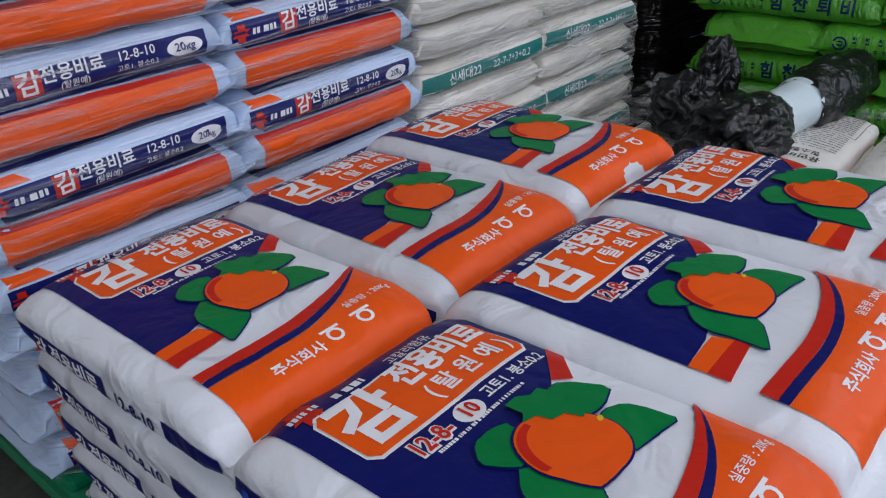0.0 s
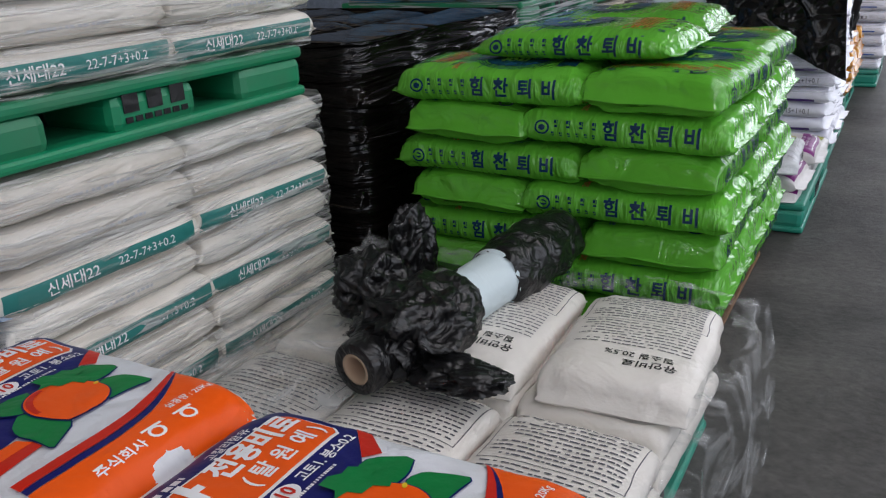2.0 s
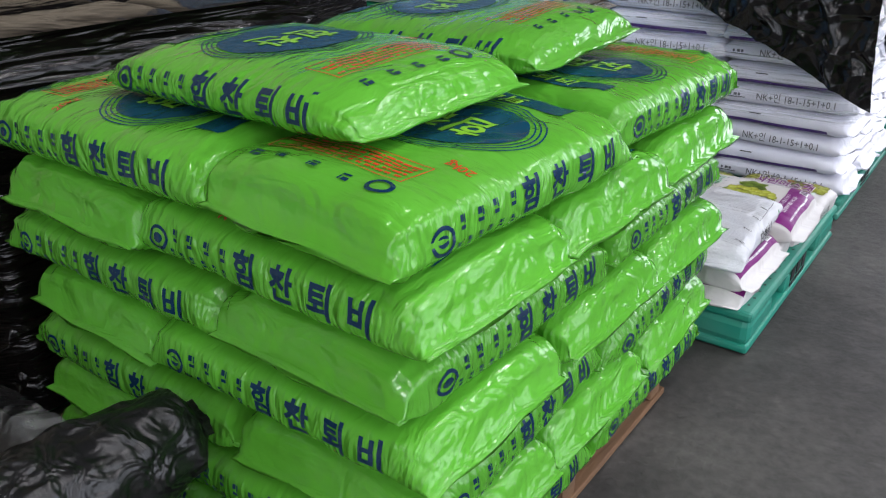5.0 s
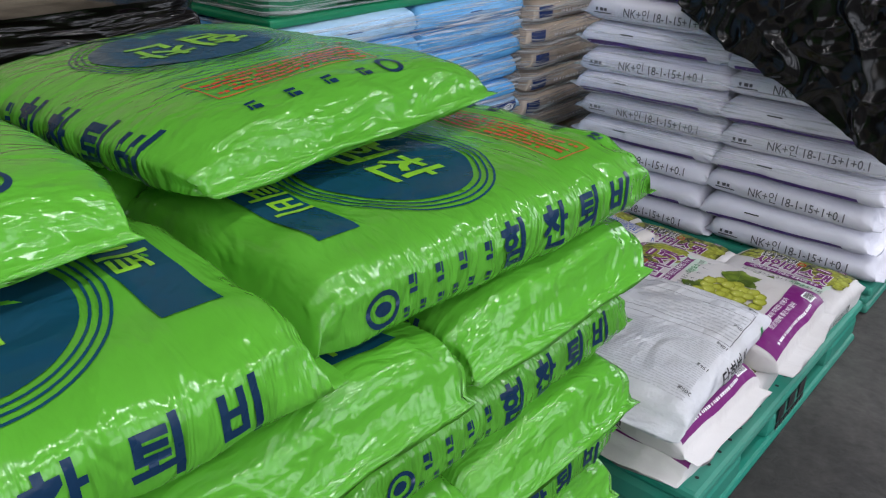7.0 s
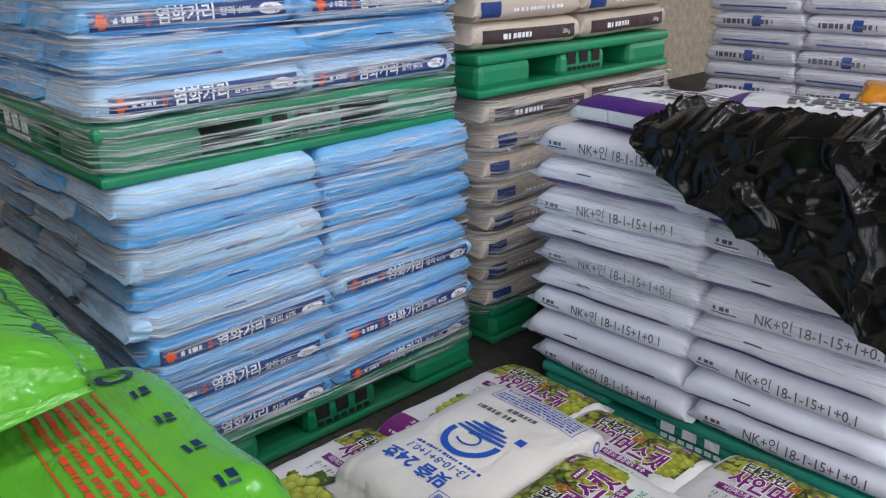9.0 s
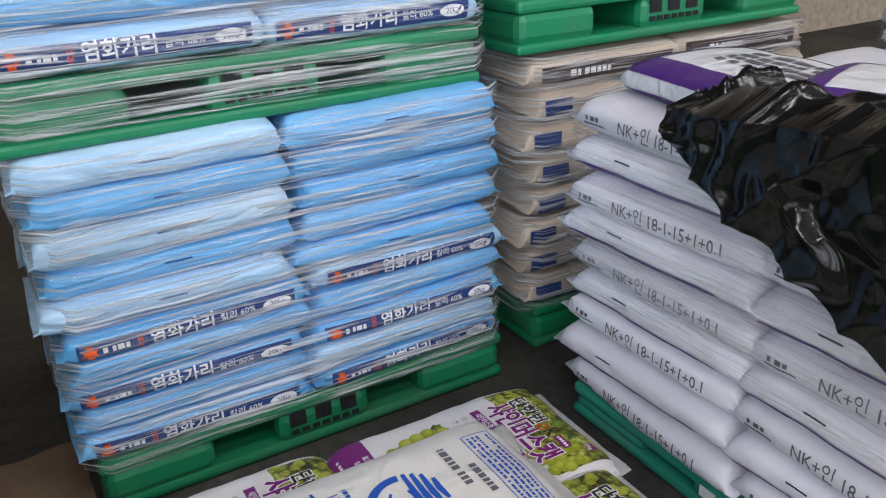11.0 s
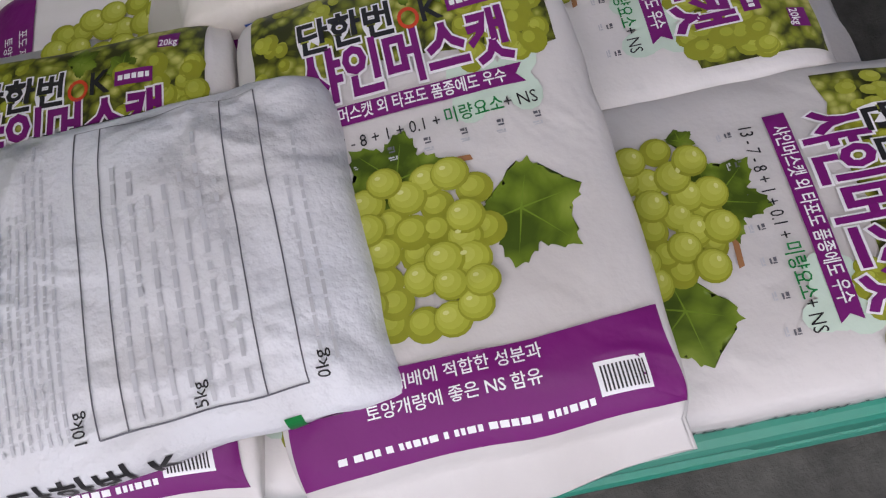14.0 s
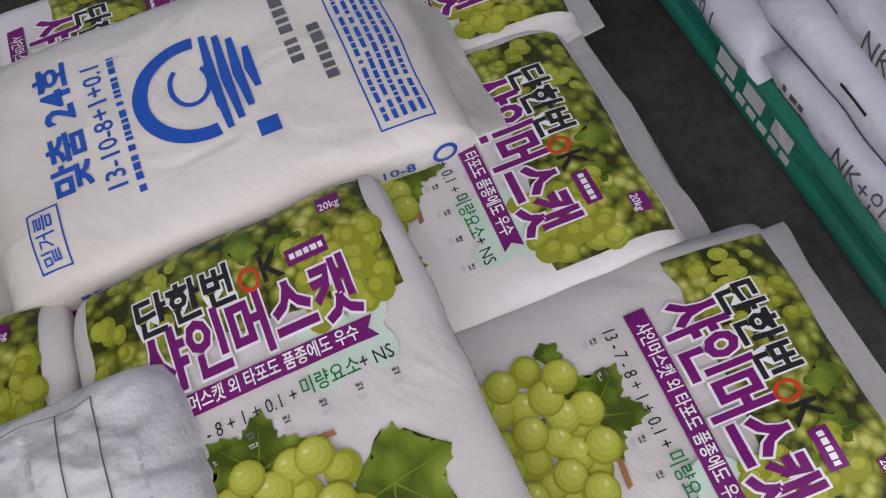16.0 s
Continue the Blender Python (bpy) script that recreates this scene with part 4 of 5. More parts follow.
def custom24_sack(seed):
    s = Sack(0.56, 0.36, 0.1, seed, 3.6, 0.06, 0.42, 0.16, 0.035, fine=1, blunt=8, crease=0.06)
    ob = s.body("fertilizer_bag", M_CREAM)
    it = []
    a = lambda bm, m, l: it.append((bm, m, l))
    a(text("맞춤 24호", 0.05, 0.02, 0.16, bold=0.03), ROYAL, 0)
    a(text("13-10-8+1+0.1", 0.033, 0.0, 0.115, bold=0.01), ROYAL, 0)
    a(bars(-0.11, 0.12, 0.085, 0.097, 1, 5, 0.7), ROYAL, 0)
    a(ring(0.0, 0.0, 0.078, 0.078, 0.018, 50, math.radians(-8), math.radians(188)), ROYAL, 0)
    for k in range(4):
        u = -0.022 - 0.015 * k
        c = math.sqrt(0.078 ** 2 - (u - 0.004) ** 2)
        a(poly([(-c, u - 0.004), (c, u - 0.004), (c, u + 0.004), (0.0, u + 0.009), (-c, u + 0.004)]), ROYAL, 0.5)
    a(ring(0.008, 0.008, 0.034, 0.026, 0.006, 20, 0.6, 5.4), ROYAL, 0)
    a(rect(-0.04, 0.03, -0.02, -0.014), ROYAL, 0.5)
    a(rect(-0.1, -0.078, -0.075, -0.05), ROYAL, 0)
    a(bars(-0.02, 0.1, -0.13, -0.11, 1, 8, 0.8), GREYT, 0)
    a(bars(-0.06, 0.06, -0.16, -0.142, 1, 9, 0.8), GREYT, 0)
    a(bars(-0.14, 0.1, -0.235, -0.18, 5, 10, 0.5), ROYAL, 0)
    for x0, x1, y0, y1 in ((-0.15, 0.11, -0.24, -0.238), (-0.15, 0.11, -0.176, -0.174), (-0.15, -0.148, -0.24, -0.174), (0.108, 0.11, -0.24, -0.174)):
        a(rect(x0, x1, y0, y1), ROYAL, 0)
    a(text("밑거름", 0.024, -0.12, 0.205, bold=0.01), ROYAL, 0)
    for x0, x1, y0, y1 in ((-0.158, -0.082, 0.222, 0.224), (-0.158, -0.082, 0.186, 0.188), (-0.158, -0.156, 0.186, 0.224), (-0.084, -0.082, 0.186, 0.224)):
        a(rect(x0, x1, y0, y1), ROYAL, 0)
    for bm, m, l in it:
        bmesh.ops.transform(bm, matrix=Matrix.Rotation(radians(90), 4, "Z"), verts=bm.verts)
    s.print_on(ob, "printed_panel", it, "top", "royal blue ring emblem and lettering")
    for w in ("front", "back"):
        s.print_on(ob, "side_print", [(text("맞춤 24호", 0.034, 0.03, -0.004, bold=0.02), ROYAL, 0), (text("13-10-8", 0.024, 0.16, -0.004, bold=0.01), ROYAL, 0), (bars(-0.2, -0.08, -0.014, 0.008, 1, 12, 0.8), ROYAL, 0), (ring(0.235, 0.0, 0.016, 0.016, 0.005, 16), ROYAL, 0)], w)
    return tagged(ob, "cream fertilizer bag with royal blue emblem and lettering", "bag")


def reverse_sack(seed):
    s = Sack(0.55, 0.36, 0.095, seed, 3.0, 0.09, 0.42, 0.22, 0.03, fine=1, blunt=8, crease=0.1)
    ob = s.body("fertilizer_bag", M_GREYBAG)
    it = []
    a = lambda bm, m, l: it.append((bm, m, l))
    for i in (0, 4, 8, 11):
        a(rect(-0.155, 0.155, 0.232 - 0.0105 * i, 0.2325 - 0.0105 * i), PALET, 0)
    a(bars(-0.15, 0.15, 0.1, 0.235, 16, 21, 0.32), PALET, 0)
    a(bars(-0.15, 0.15, -0.0, 0.09, 11, 22, 0.3), PALET, 0)
    for x in (-0.155, 0.155):
        a(rect(x - 0.0007, x + 0.0007, -0.2, -0.02), GREYT, 0)
    for y in (-0.2, -0.165, -0.045, -0.02):
        a(rect(-0.155, 0.155, y - 0.0007, y + 0.0007), GREYT, 0)
    a(bars(-0.15, 0.12, -0.16, -0.05, 7, 23, 0.26), PALET, 0)
    a(bars(-0.14, 0.1, -0.235, -0.21, 2, 24, 0.25), PALET, 0)
    for i, q in enumerate(("0kg", "5kg", "10kg", "15kg", "20kg")):
        a(text(q, 0.016, -0.142, -0.215 + 0.105 * i, turn=0, bold=0.005), BLACKI, 0)
    for bm, m, l in it:
        bmesh.ops.transform(bm, matrix=Matrix.Rotation(radians(-90), 4, "Z"), verts=bm.verts)
    s.print_on(ob, "small_print", it, "top", "grey tables of small print")
    s.print_on(ob, "side_print", [(text("단한번 K", 0.04, 0.0, 0.0, bold=0.02), BLACKI, 0)], "front")
    s.print_on(ob, "side_print", [(rect(0.17, 0.185, -0.02, 0.02), LEAFG, 0), (rect(0.195, 0.215, -0.02, 0.0), LEAFG, 0), (text("단한번 K", 0.04, 0.0, 0.0, bold=0.02), BLACKI, 0)], "back")
    return tagged(ob, "dusty white bag lying with its small print upwards", "bag")


def violet_sack(seed):
    s = Sack(0.54, 0.36, 0.1, seed, 3.0, 0.07, 0.42, 0.16, 0.035)
    ob = s.body("fertilizer_bag", M_WHITE)
    s.print_on(ob, "violet_panel", [(rect(-0.26, -0.2, -0.16, 0.16), VIOLET, 0), (rect(-0.2, 0.22, -0.165, -0.11), VIOLET, 0), (bars(-0.1, 0.15, -0.05, 0.09, 4, 5, 0.6), GREYT, 0)], "top", "violet printed border")
    for w in ("front", "back"):
        s.print_on(ob, "violet_strip", [(rect(-0.24, 0.24, 0.018, 0.04), VIOLET, 0), (rect(-0.24, 0.24, -0.045, -0.02), VIOLET, 0)], w)
    return tagged(ob, "white and violet fertilizer bag lying loose on the lilac stack", "bag")


USED = set()


def put(ob, m):
    """The thing itself the first time, copies after that."""
    if ob.name not in USED:
        USED.add(ob.name)
        ob.matrix_basis = m
        return ob
    return copy_thing(ob, m)


def stack(protos, cx, cy, turn, z0, layers, L, W, H, label_rows, seed, rows=(-1, 0, 1), amount=1.0, cols=(-0.5, 0.5)):
    """Layers of sacks, long side along the face; label_rows: layers that show their label."""
    base = pose(cx, cy, 0, 0, 0, turn)
    rnd = random.Random(seed)
    for k in range(layers):
        shift = rnd.uniform(-0.012, 0.012)
        seam = rnd.uniform(-0.03, 0.03)
        for r in rows:
            for c in cols:
                flip = 0 if ((k in label_rows) == (r <= 0)) else 180
                put(rnd.choice(protos), tilt(base @ pose(c * L + shift + (seam if rows == (-1, 0, 1) else 0) * 0.5, r * W, z0 + (k + 0.5) * H, 0, 0, flip), seed * 100 + k * 10 + r * 3 + c, amount))


def film_wrap(cx, cy, turn, w, d, z0, z1, mat, label, seed, layer=0.09, out=0.012):
    """Stretch film wound round a stack; it sinks in a little between the layers."""
    bm = bmesh.new()
    per = []
    r, n = 0.05, 26
    for (sx, sy), (dx, dy), ln in (((-1, -1), (1, 0), w), ((1, -1), (0, 1), d), ((1, 1), (-1, 0), w), ((-1, 1), (0, -1), d)):
        for i in range(n):
            q = r + (ln - 2 * r) * i / (n - 1)
            per.append((sx * w / 2 + dx * q, sy * d / 2 + dy * q, dy, -dx))
    nz = int((z1 - z0) / 0.02)
    rows = []
    for k in range(nz + 1):
        z = z0 + (z1 - z0) * k / nz
        sink = 0.012 * abs(math.cos(math.pi * (z - z0) / layer))
        row = []
        for x, y, nx, ny in per:
            o = out - sink + 0.012 * noise.noise((x * 3 + seed, y * 3, z * 11)) + 0.006 * noise.noise((x * 9 + seed, y * 9, z * 30))
            row.append(bm.verts.new((x + nx * o, y + ny * o, z)))
        rows.append(row)
    m = len(per)
    for a, b in zip(rows, rows[1:]):
        for i in range(m):
            bm.faces.new((a[i], a[(i + 1) % m], b[(i + 1) % m], b[i]))
    ob = link("stretch_film", bm, mat)
    ob.matrix_basis = pose(cx, cy, 0, 0, 0, turn)
    return tagged(ob, label, "film")


# front row, pile with persimmon bags
PERS = [persimmon_sack(k) for k in (1, 2, 3)]
put(P_GREEN, pose(-0.48, 1.23, 0))
ROWY = (0.895, 1.25, 1.6)
for k in range(6):
    for i, x in enumerate((-0.745, -0.215)):
        for j, y in enumerate(ROWY):
            top = k == 5
            z = 0.14 + (k + 0.5) * 0.091 + (0.006 * i + 0.008 * j if top else 0)
            put(PERS[(i + j + k) % 3], tilt(pose(x - (0.012 if i == 0 else 0), y - 0.012 * i, z), 7 + k * 6 + i * 3 + j, 0.8))

# back row: persimmon bags under film, an empty green pallet on top
WP = [wrapped_persimmon_sack(k) for k in (4, 5)]
put(P_GREEN, pose(-1.79, 1.31, 0))
stack(WP, -1.785, 1.31, 90, 0.14, 10, 0.54, 0.36, 0.0905, (0, 2, 4, 6, 8), 3, amount=1.2)
put(P_GREEN, pose(-1.79, 1.29, 1.05))
film_wrap(-1.785, 1.31, 90, 1.1, 1.1, 0.12, 1.05, M_FILM3, "clear stretch film wound round the persimmon bags", 3)

# back row: dusty white bags with teal labels
SD = [sinsedae(k) for k in (6, 7)]
put(P_GREEN, pose(-1.8, 2.42, 0))
stack(SD, -1.8, 2.43, 90, 0.14, 8, 0.545, 0.36, 0.0935, (1, 3, 5), 5, amount=1.4)
put(P_GREEN, pose(-1.81, 2.35, 0.9))
stack(SD, -1.8, 2.42, 90, 1.045, 4, 0.545, 0.36, 0.09, (0, 2), 6, amount=1.2)
film_wrap(-1.8, 2.43, 90, 1.12, 1.1, 0.1, 0.895, M_FILM4, "cloudy stretch film wound round the white bags", 5)
film_wrap(-1.8, 2.42, 90, 1.12, 1.1, 1.04, 1.41, M_FILM4, "cloudy stretch film round the upper white bags", 6)

# back row: stack in black film
BB = [blackbag(k) for k in (8, 9)]
put(P_GREEN, pose(-2.02, 3.93, 0))
stack(BB, -2.0, 3.93, 90, 0.14, 7, 0.655, 0.435, 0.122, (0, 2, 4, 6), 8, amount=1.6)
film_wrap(-2.0, 3.93, 90, 1.33, 1.32, 0.1, 1.0, M_BLACKB, "shiny black stretch film round the stack", 8, 0.122, 0.014)

# back row: blue potash bags, two pallets high
PO = [potash(k) for k in (10, 11, 30)]
put(P_GREEN, pose(-1.97, 5.46, 0))
PT = [potash(k, 0.074) for k in (10, 11, 30)]
stack(PT, -1.955, 5.45, 90, 0.14, 6, 0.56, 0.36, 0.0675, (0, 2, 4), 10, amount=1.8)
stack(PO, -1.955, 5.45, 90, 0.545, 4, 0.56, 0.36, 0.079, (), 40, amount=1.6)
put(P_GREEN, pose(-2.0, 5.42, 0.863))
stack(PO, -1.985, 5.43, 90, 1.005, 5, 0.545, 0.36, 0.09, (0, 2, 4), 11, amount=1.5)
film_wrap(-1.955, 5.45, 90, 1.13, 1.1, 0.12, 0.86, M_FILM, "clear stretch film with glints painted as pale streaks round the blue bags", 10, 0.0675)
film_wrap(-1.985, 5.43, 90, 1.12, 1.12, 0.9, 1.46, M_FILM, "clear stretch film round the upper blue bags and pallet", 11)

# back row: brown bags, two pallets high
DM = [domi(k) for k in (12, 13)]
put(P_GREEN, pose(-2.03, 6.72, 0))
stack(DM, -2.03, 6.7, 90, 0.14, 8, 0.55, 0.36, 0.093, (7,), 12, amount=1.3)
put(P_GREEN, pose(-2.04, 6.66, 0.9))
stack(DM, -2.04, 6.66, 90, 1.045, 4, 0.55, 0.36, 0.09, (0, 2), 13)
film_wrap(-2.03, 6.7, 90, 1.12, 1.1, 0.12, 0.89, M_FILM, "stretch film round the brown bags", 12)

# front row: low pile of white sulphate bags
SU = [sulphate(k) for k in (14, 15)]
put(P_TEAL, pose(-0.64, 2.5, 0))
for k in range(2):
    for i, x in enumerate((-1.02, -0.66, -0.3)):
        for j, y in enumerate((2.2, 2.75)):
            put(SU[(i + j) % 2], tilt(pose(x + 0.06, y, 0.14 + (k + 0.5) * 0.09, 0, 0, -90), 40 + k * 6 + i * 2 + j))
put(SU[0], pose(-0.225, 2.8, 0.33, 0, -2, -86))
put(SU[1], pose(-0.61, 2.78, 0.325, -1, 1, -88))

# front row: green compost bags, five to a layer, laid crosswise in turn
CO = [compost_sack(k) for k in (16, 17, 18)]
wp = wood_pallet("brown wooden pallet under the green compost bags")
wp.matrix_basis = pose(-0.73, 3.89, 0)
GH = 0.1163
for k in range(7):
    z = 0.115 + (k + 0.5) * GH
    even = (6 - k) % 2 == 0
    lay = []
    if even:
        lay = [(-0.35, 3.6, 86 if k == 6 else 90), (-0.345, 4.235, -94 if k == 6 else -90)] + [(-0.875, 3.485 + 0.425 * i, 0) for i in range(3)]
    else:
        lay = [(-0.435, 3.485 + 0.425 * i, 0) for i in range(3)] + [(-0.95, 3.59, 90), (-0.95, 4.235, -90)]
    for i, (x, y, r) in enumerate(lay):
        put(CO[(i + k) % 3], tilt(pose(x, y, z, 0, 0, r), 60 + k * 5 + i, 1.3))
put(compost_sack(31, 0.47), pose(-0.64, 3.62, 0.985, -0.5, 0.5, 178))
put(compost_sack(32, 0.55), pose(-0.67, 4.16, 0.985, -1, 2, 183))

# front row: pallet with grape bags
MU = [muscat_sack(k) for k in (19, 20)]
put(P_TEAL, pose(-0.6, 5.33, 0))
for i, (x, y, z, r) in enumerate(((-0.96, 5.08, 0.165, -90), (-0.615, 5.09, 0.165, -90), (-0.27, 5.07, 0.165, -90), (-0.93, 5.595, 0.168, -91), (-0.6, 5.57, 0.165, -90.5), (-0.245, 5.645, 0.165, -92))):
    put(MU[i % 2], tilt(pose(x, y, z, 0, 0, r), 120 + i, 0.8))
put(MU[0], pose(-0.342, 5.362, 0.247, 1.5, 0.0, 1))
put(MU[1], pose(-0.365, 4.98, 0.225, 0, 1, -2))
put(custom24_sack(21), pose(-0.795, 5.385, 0.238, 0, 0, 90))
put(reverse_sack(22), pose(-0.29, 5.02, 0.3, 0, -1, -86))

# front row: lilac bags
NK = [nk(k) for k in (23, 24)]
put(P_LOW, pose(-0.62, 6.62, 0))
stack(NK, -0.655, 6.6, 0, 0.0925, 9, 0.552, 0.36, 0.085, (0, 2, 4, 6, 8), 23, amount=1.5)
film_wrap(-0.655, 6.6, 0, 1.13, 1.11, 0.4, 0.82, M_FILM3, "torn clear film round the upper lilac bags", 23)
VI = violet_sack(25)
put(VI, pose(-0.88, 6.3, 0.905, 0, 0, -8))
put(VI, pose(-0.46, 6.3, 0.93, 0, 3, 20))

# beyond: amber bags and white stacks along the aisle
AM = amber(26)
put(P_TEAL, pose(-0.65, 7.98, 0))
stack([AM], -0.64, 7.98, 0, 0.14, 4, 0.55, 0.36, 0.1, (0, 1, 2, 3), 26, amount=2.0)
put(AM, pose(-0.92, 8.1, 0.585, 2, 3, 12))
put(AM, pose(-0.85, 8.35, 0.67, -3, 5, 20))
FW = farwhite(27)
for x, y, n in ((-0.5, 9.3, 12), (-1.65, 9.3, 13)):
    put(P_TEAL, pose(x, y, 0))
    stack([FW], x, y, 0, 0.14, n, 0.55, 0.36, 0.095, tuple(range(0, 14, 2)), 27 + n)
    film_wrap(x, y, 0, 1.12, 1.1, 0.12, 0.14 + n * 0.095, M_FILM3, "clear stretch film round the far white bags", n, 0.095)


# ---- loose films and the roll
def black_roll():
    ax = Matrix.Translation((-0.715, 2.3, 0.418)) @ (Vector((0.13, 0.9, 0.035)).to_track_quat("Z", "Y").to_matrix().to_4x4())
    prof = [(0.0, 0.062), (0.012, 0.066), (0.1, 0.066), (0.12, 0.075), (0.28, 0.088), (0.38, 0.083), (0.385, 0.074), (0.55, 0.074), (0.555, 0.082), (0.66, 0.095), (0.8, 0.092), (0.91, 0.078), (0.94, 0.03)]
    ob = None
    for nm, z0, z1, mat, lab in (("roll_of_film", 0.0, 0.39, M_BLACK, ""), ("pale_band", 0.38, 0.56, M_BAND, "pale white core band"), ("wound_end", 0.55, 0.95, M_BLACK, "")):
        bm = bmesh.new()
        nz, na = 40, 48
        rows = []
        for k in range(nz + 1):
            z = z0 + (z1 - z0) * k / nz
            r = np.interp(z, [p[0] for p in prof], [p[1] for p in prof])
            row = []
            for i in range(na):
                a = 2 * math.pi * i / na
                am = 0.0 if nm == "pale_band" or z < 0.1 else 0.014
                q = r + am * noise.noise((math.cos(a) * 2.2, math.sin(a) * 2.2, z * 13)) + am * 0.6 * abs(noise.noise((math.cos(a) * 5, math.sin(a) * 5, z * 22)))
                row.append(bm.verts.new((q * math.cos(a), q * math.sin(a), z)))
            rows.append(row)
        for a, b in zip(rows, rows[1:]):
            for i in range(na):
                bm.faces.new((a[i], a[(i + 1) % na], b[(i + 1) % na], b[i]))
        if nm != "roll_of_film":
            bm.faces.new(rows[-1])
        o = link(nm, bm, mat, ob)
        if ob is None:
            ob = o
        else:
            tagged(o, lab)
    for nm, r0, r1, mat in (("core", 0.03, 0.038, M_CORE), ("end_face", 0.038, 0.062, M_BLACK)):
        bm = bmesh.new()
        rows = [[bm.verts.new((r * math.cos(2 * math.pi * i / 32), r * math.sin(2 * math.pi * i / 32), z)) for i in range(32)] for r, z in ((r0, 0.1), (r0, -0.002), (r1, -0.002), (r1, 0.02))]
        for a, b in zip(rows, rows[1:]):
            for i in range(32):
                bm.faces.new((a[i], a[(i + 1) % 32], b[(i + 1) % 32], b[i]))
        part(nm, bm, mat, ob, "brown cardboard core" if nm == "core" else "", True)
    ob.matrix_basis = ax
    return tagged(ob, "roll of black plastic film with a pale band", "film roll")


black_roll()


def crumple(name, loc, size, seed, mat, label, sharp=0.5):
    bm = bmesh.new()
    bmesh.ops.create_icosphere(bm, subdivisions=5, radius=1.0)
    for v in bm.verts:
        d = v.co.normalized()
        k = 1.15 + 0.3 * noise.noise(d * 1.5 + Vector((seed, 0, 0))) - sharp * abs(noise.noise(d * 2.2 + Vector((0, seed, 0)))) - 0.16 * abs(noise.noise(d * 5 + Vector((0, 0, seed))))
        p = Vector((d.x * size[0], d.y * size[1], d.z * size[2])) * k
        p.z = max(p.z, -size[2] * 0.72 + 0.01 * noise.noise(d * 5))
        v.co = p
    ob = link(name, bm, mat)
    ob.matrix_basis = pose(*loc)
    return tagged(ob, label, "film")


crumple("crumpled_film", (-0.69, 2.52, 0.44), (0.13, 0.19, 0.1), 2.0, M_BLACK, "crumpled black plastic film heaped against the roll")
crumple("crumpled_film", (-0.91, 2.87, 0.47), (0.06, 0.075, 0.13), 5.0, M_BLACK, "upright crumpled tuft of black plastic film")
crumple("crumpled_film", (-0.92, 2.68, 0.43), (0.1, 0.1, 0.1), 7.0, M_BLACK, "crumpled black plastic film beside the roll")
crumple("crumpled_film", (-0.53, 2.42, 0.39), (0.13, 0.07, 0.03), 9.0, M_BLACK, "loose flap of black plastic film under the roll")


def sheet(name, nx, ny, f, mat, label, hole=None):
    bm = bmesh.new()
    g = [[bm.verts.new(f(i / nx, j / ny)) for j in range(ny + 1)] for i in range(nx + 1)]
    for i in range(nx):
        for j in range(ny):
            if hole and hole((i + 0.5) / nx, (j + 0.5) / ny):
                continue
            bm.faces.new((g[i][j], g[i + 1][j], g[i + 1][j + 1], g[i][j + 1]))
    for v in [v for v in bm.verts if not v.link_faces]:
        bm.verts.remove(v)
    return tagged(link(name, bm, mat), label, "film")


def cover(u, v):
    x, y = -1.24 + 1.42 * u, 1.95 + 1.2 * v
    n = noise.noise((x * 6, y * 6, 0)) * 0.02 + abs(noise.noise((x * 14, y * 14, 3))) * 0.02
    z = 0.355 + n
    if y > 3.08:
        z += 0.015
    if x > 0.0:
        d = x
        z = 0.37 - d * 1.9 + n + 0.03 * noise.noise((y * 9, x * 3, 5))
        x = 0.0 + d * 0.35 + 0.03 * noise.noise((y * 7, d * 9, 1)) + 0.02
    return (x, y, z)


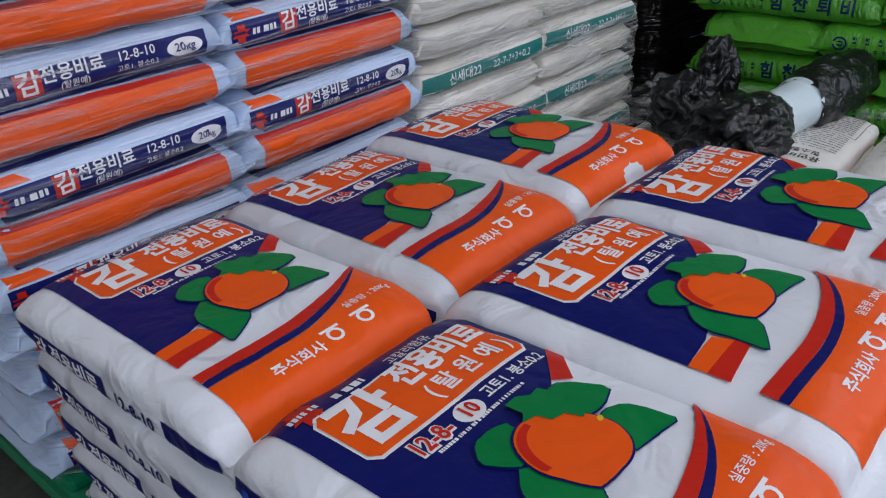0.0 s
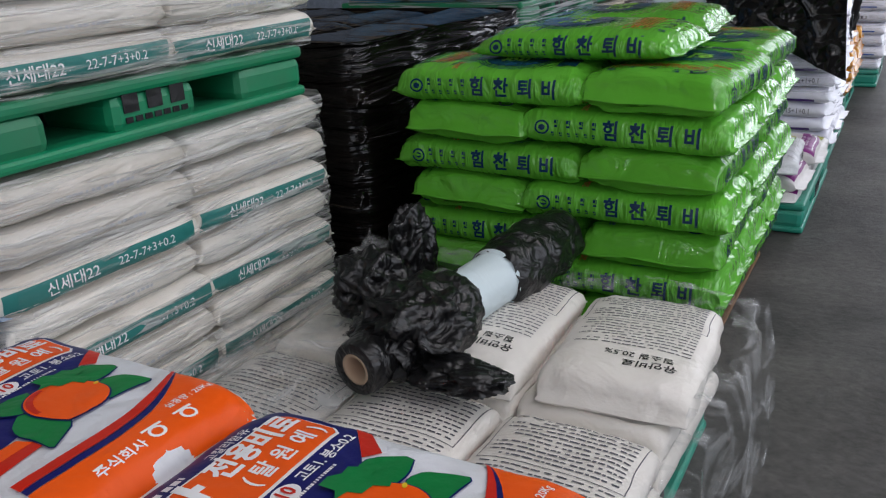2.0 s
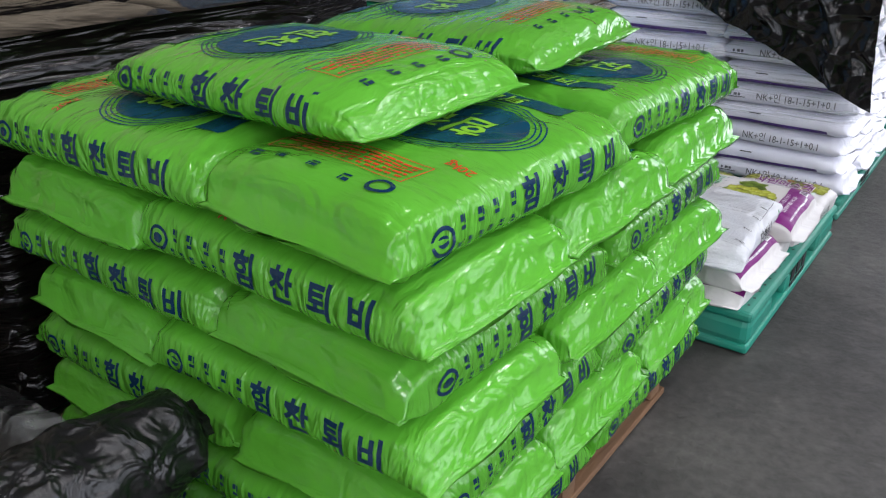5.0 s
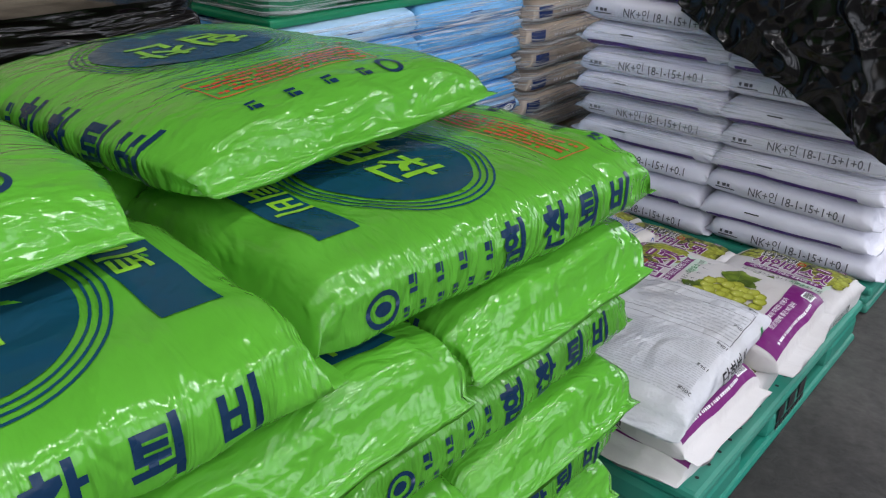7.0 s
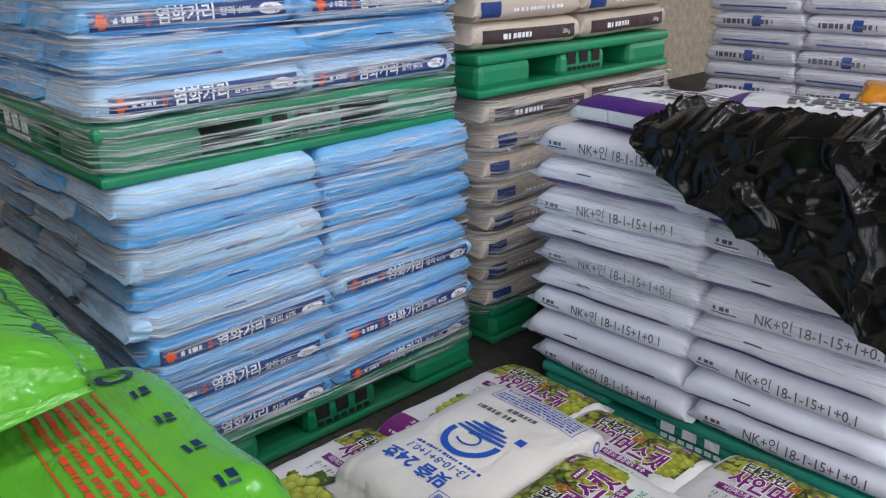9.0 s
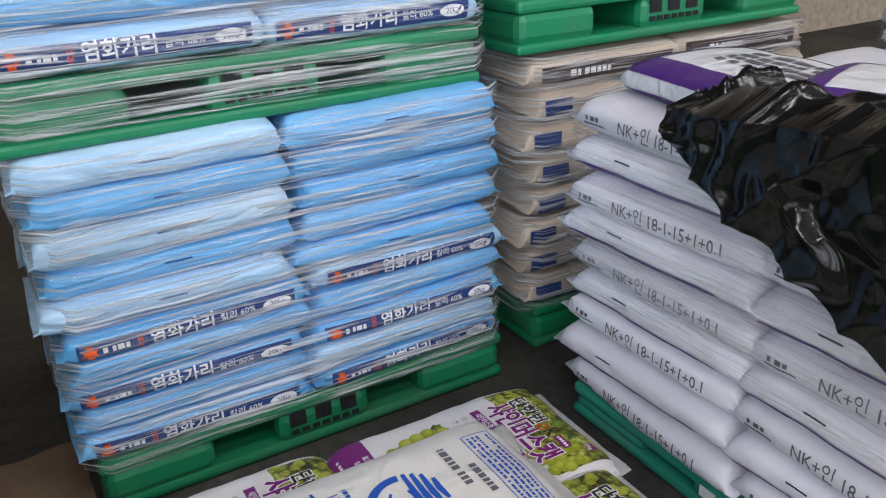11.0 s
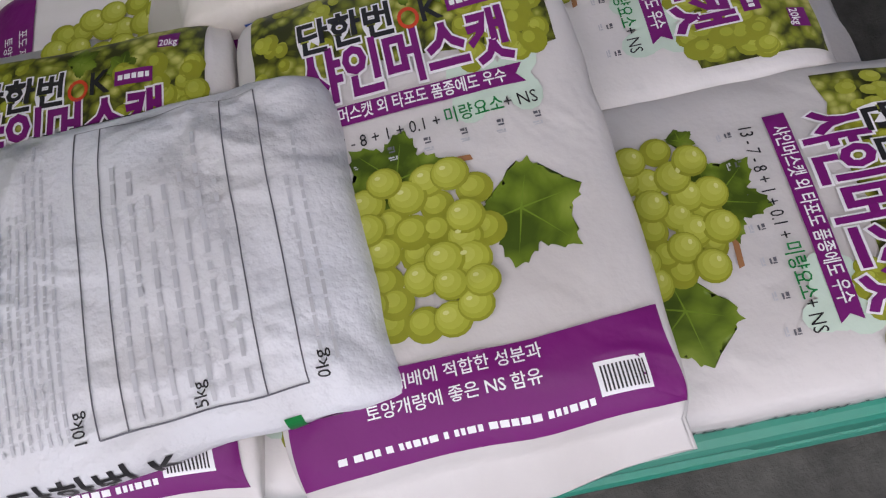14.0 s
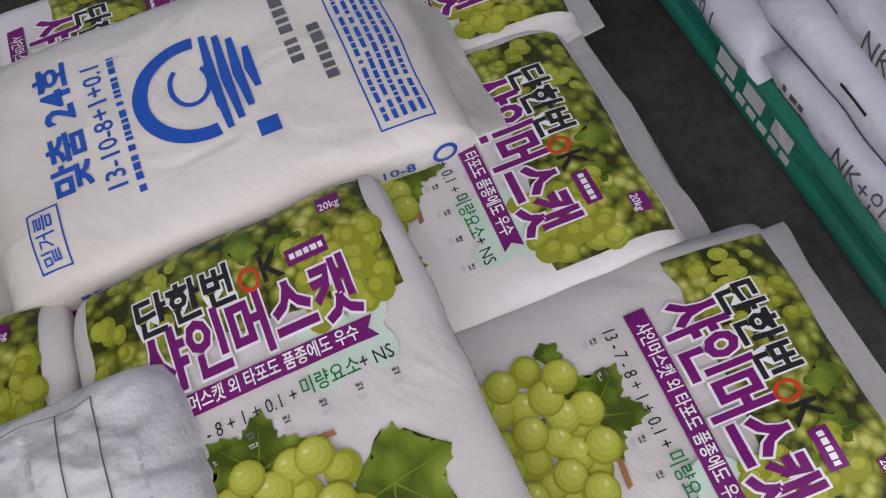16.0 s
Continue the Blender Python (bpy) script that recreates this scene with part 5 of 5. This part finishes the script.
sheet("cover_film", 110, 110, cover, M_FILM2, "cloudy clear plastic cover film thrown back over white bags", lambda u, v: -0.72 < -1.24 + 1.42 * u < -0.045 and 1.95 + 1.2 * v < 3.03)


def drape(u, v):
    x = -0.79 + 0.72 * u
    hang = 0.07 + 0.43 * u
    s = v * (0.16 + hang)
    fold = 0.016 * noise.noise((x * 4, s * 3, 2))
    for k, (fx, fs, depth) in enumerate(((4, 2, 0.022), (3, 6, 0.014), (8, 4, 0.008))):
        w = noise.noise((x * fx + 0.6 * noise.noise((s * 9, x * 9, k)), s * fs + x * fx * 0.5, 5 + k))
        fold += depth * max(0, 1 - abs(w) * 3.2) ** 1.6
    if s < 0.16:
        return (x + 0.05 * noise.noise((s * 4, x, 0)), 6.18 - s, 0.935 + fold * 1.6 + 0.08 * u * s / 0.16)
    d = s - 0.16
    return (x + 0.1 * d, 5.96 - abs(fold) * 1.3 - 0.03 * d, 0.94 + 0.06 * u - d)


sheet("black_sheet", 110, 130, drape, M_SHEET, "black plastic sheet draped over the lilac stack's corner")


def drape_side(u, v):
    y = 6.02 + 0.55 * u
    d = v * (0.27 - 0.1 * u)
    return (-0.04 + 0.03 * noise.noise((y * 7, d * 5, 3)) + 0.035 * abs(noise.noise((y * 17, d * 9, 3))), y, 0.98 - d)


sheet("black_sheet", 40, 40, drape_side, M_SHEET, "black plastic sheet hanging down the aisle side")


def cardboard():
    bm = bmesh.new()
    bmesh.ops.create_grid(bm, x_segments=16, y_segments=16, size=0.5, matrix=Matrix.Diagonal((0.6, 0.4, 1, 1)))
    for v in bm.verts:
        v.co.x += 0.02 * noise.noise((v.co.y * 9, 1, 0))
        v.co.y += 0.02 * noise.noise((v.co.x * 9, 2, 0))
    bmesh.ops.delete(bm, geom=[f for f in bm.faces if (f.calc_center_median() - Vector((0.07, 0.13, 0))).length < 0.045], context="FACES")
    bmesh.ops.solidify(bm, geom=bm.faces[:], thickness=0.004)
    ob = link("cardboard_sheet", bm, M_CARD, None, False)
    ob.matrix_basis = pose(-1.46, 4.69, 0.006)
    return tagged(ob, "dirty brown cardboard sheet with a hole on the floor", "cardboard")


cardboard()
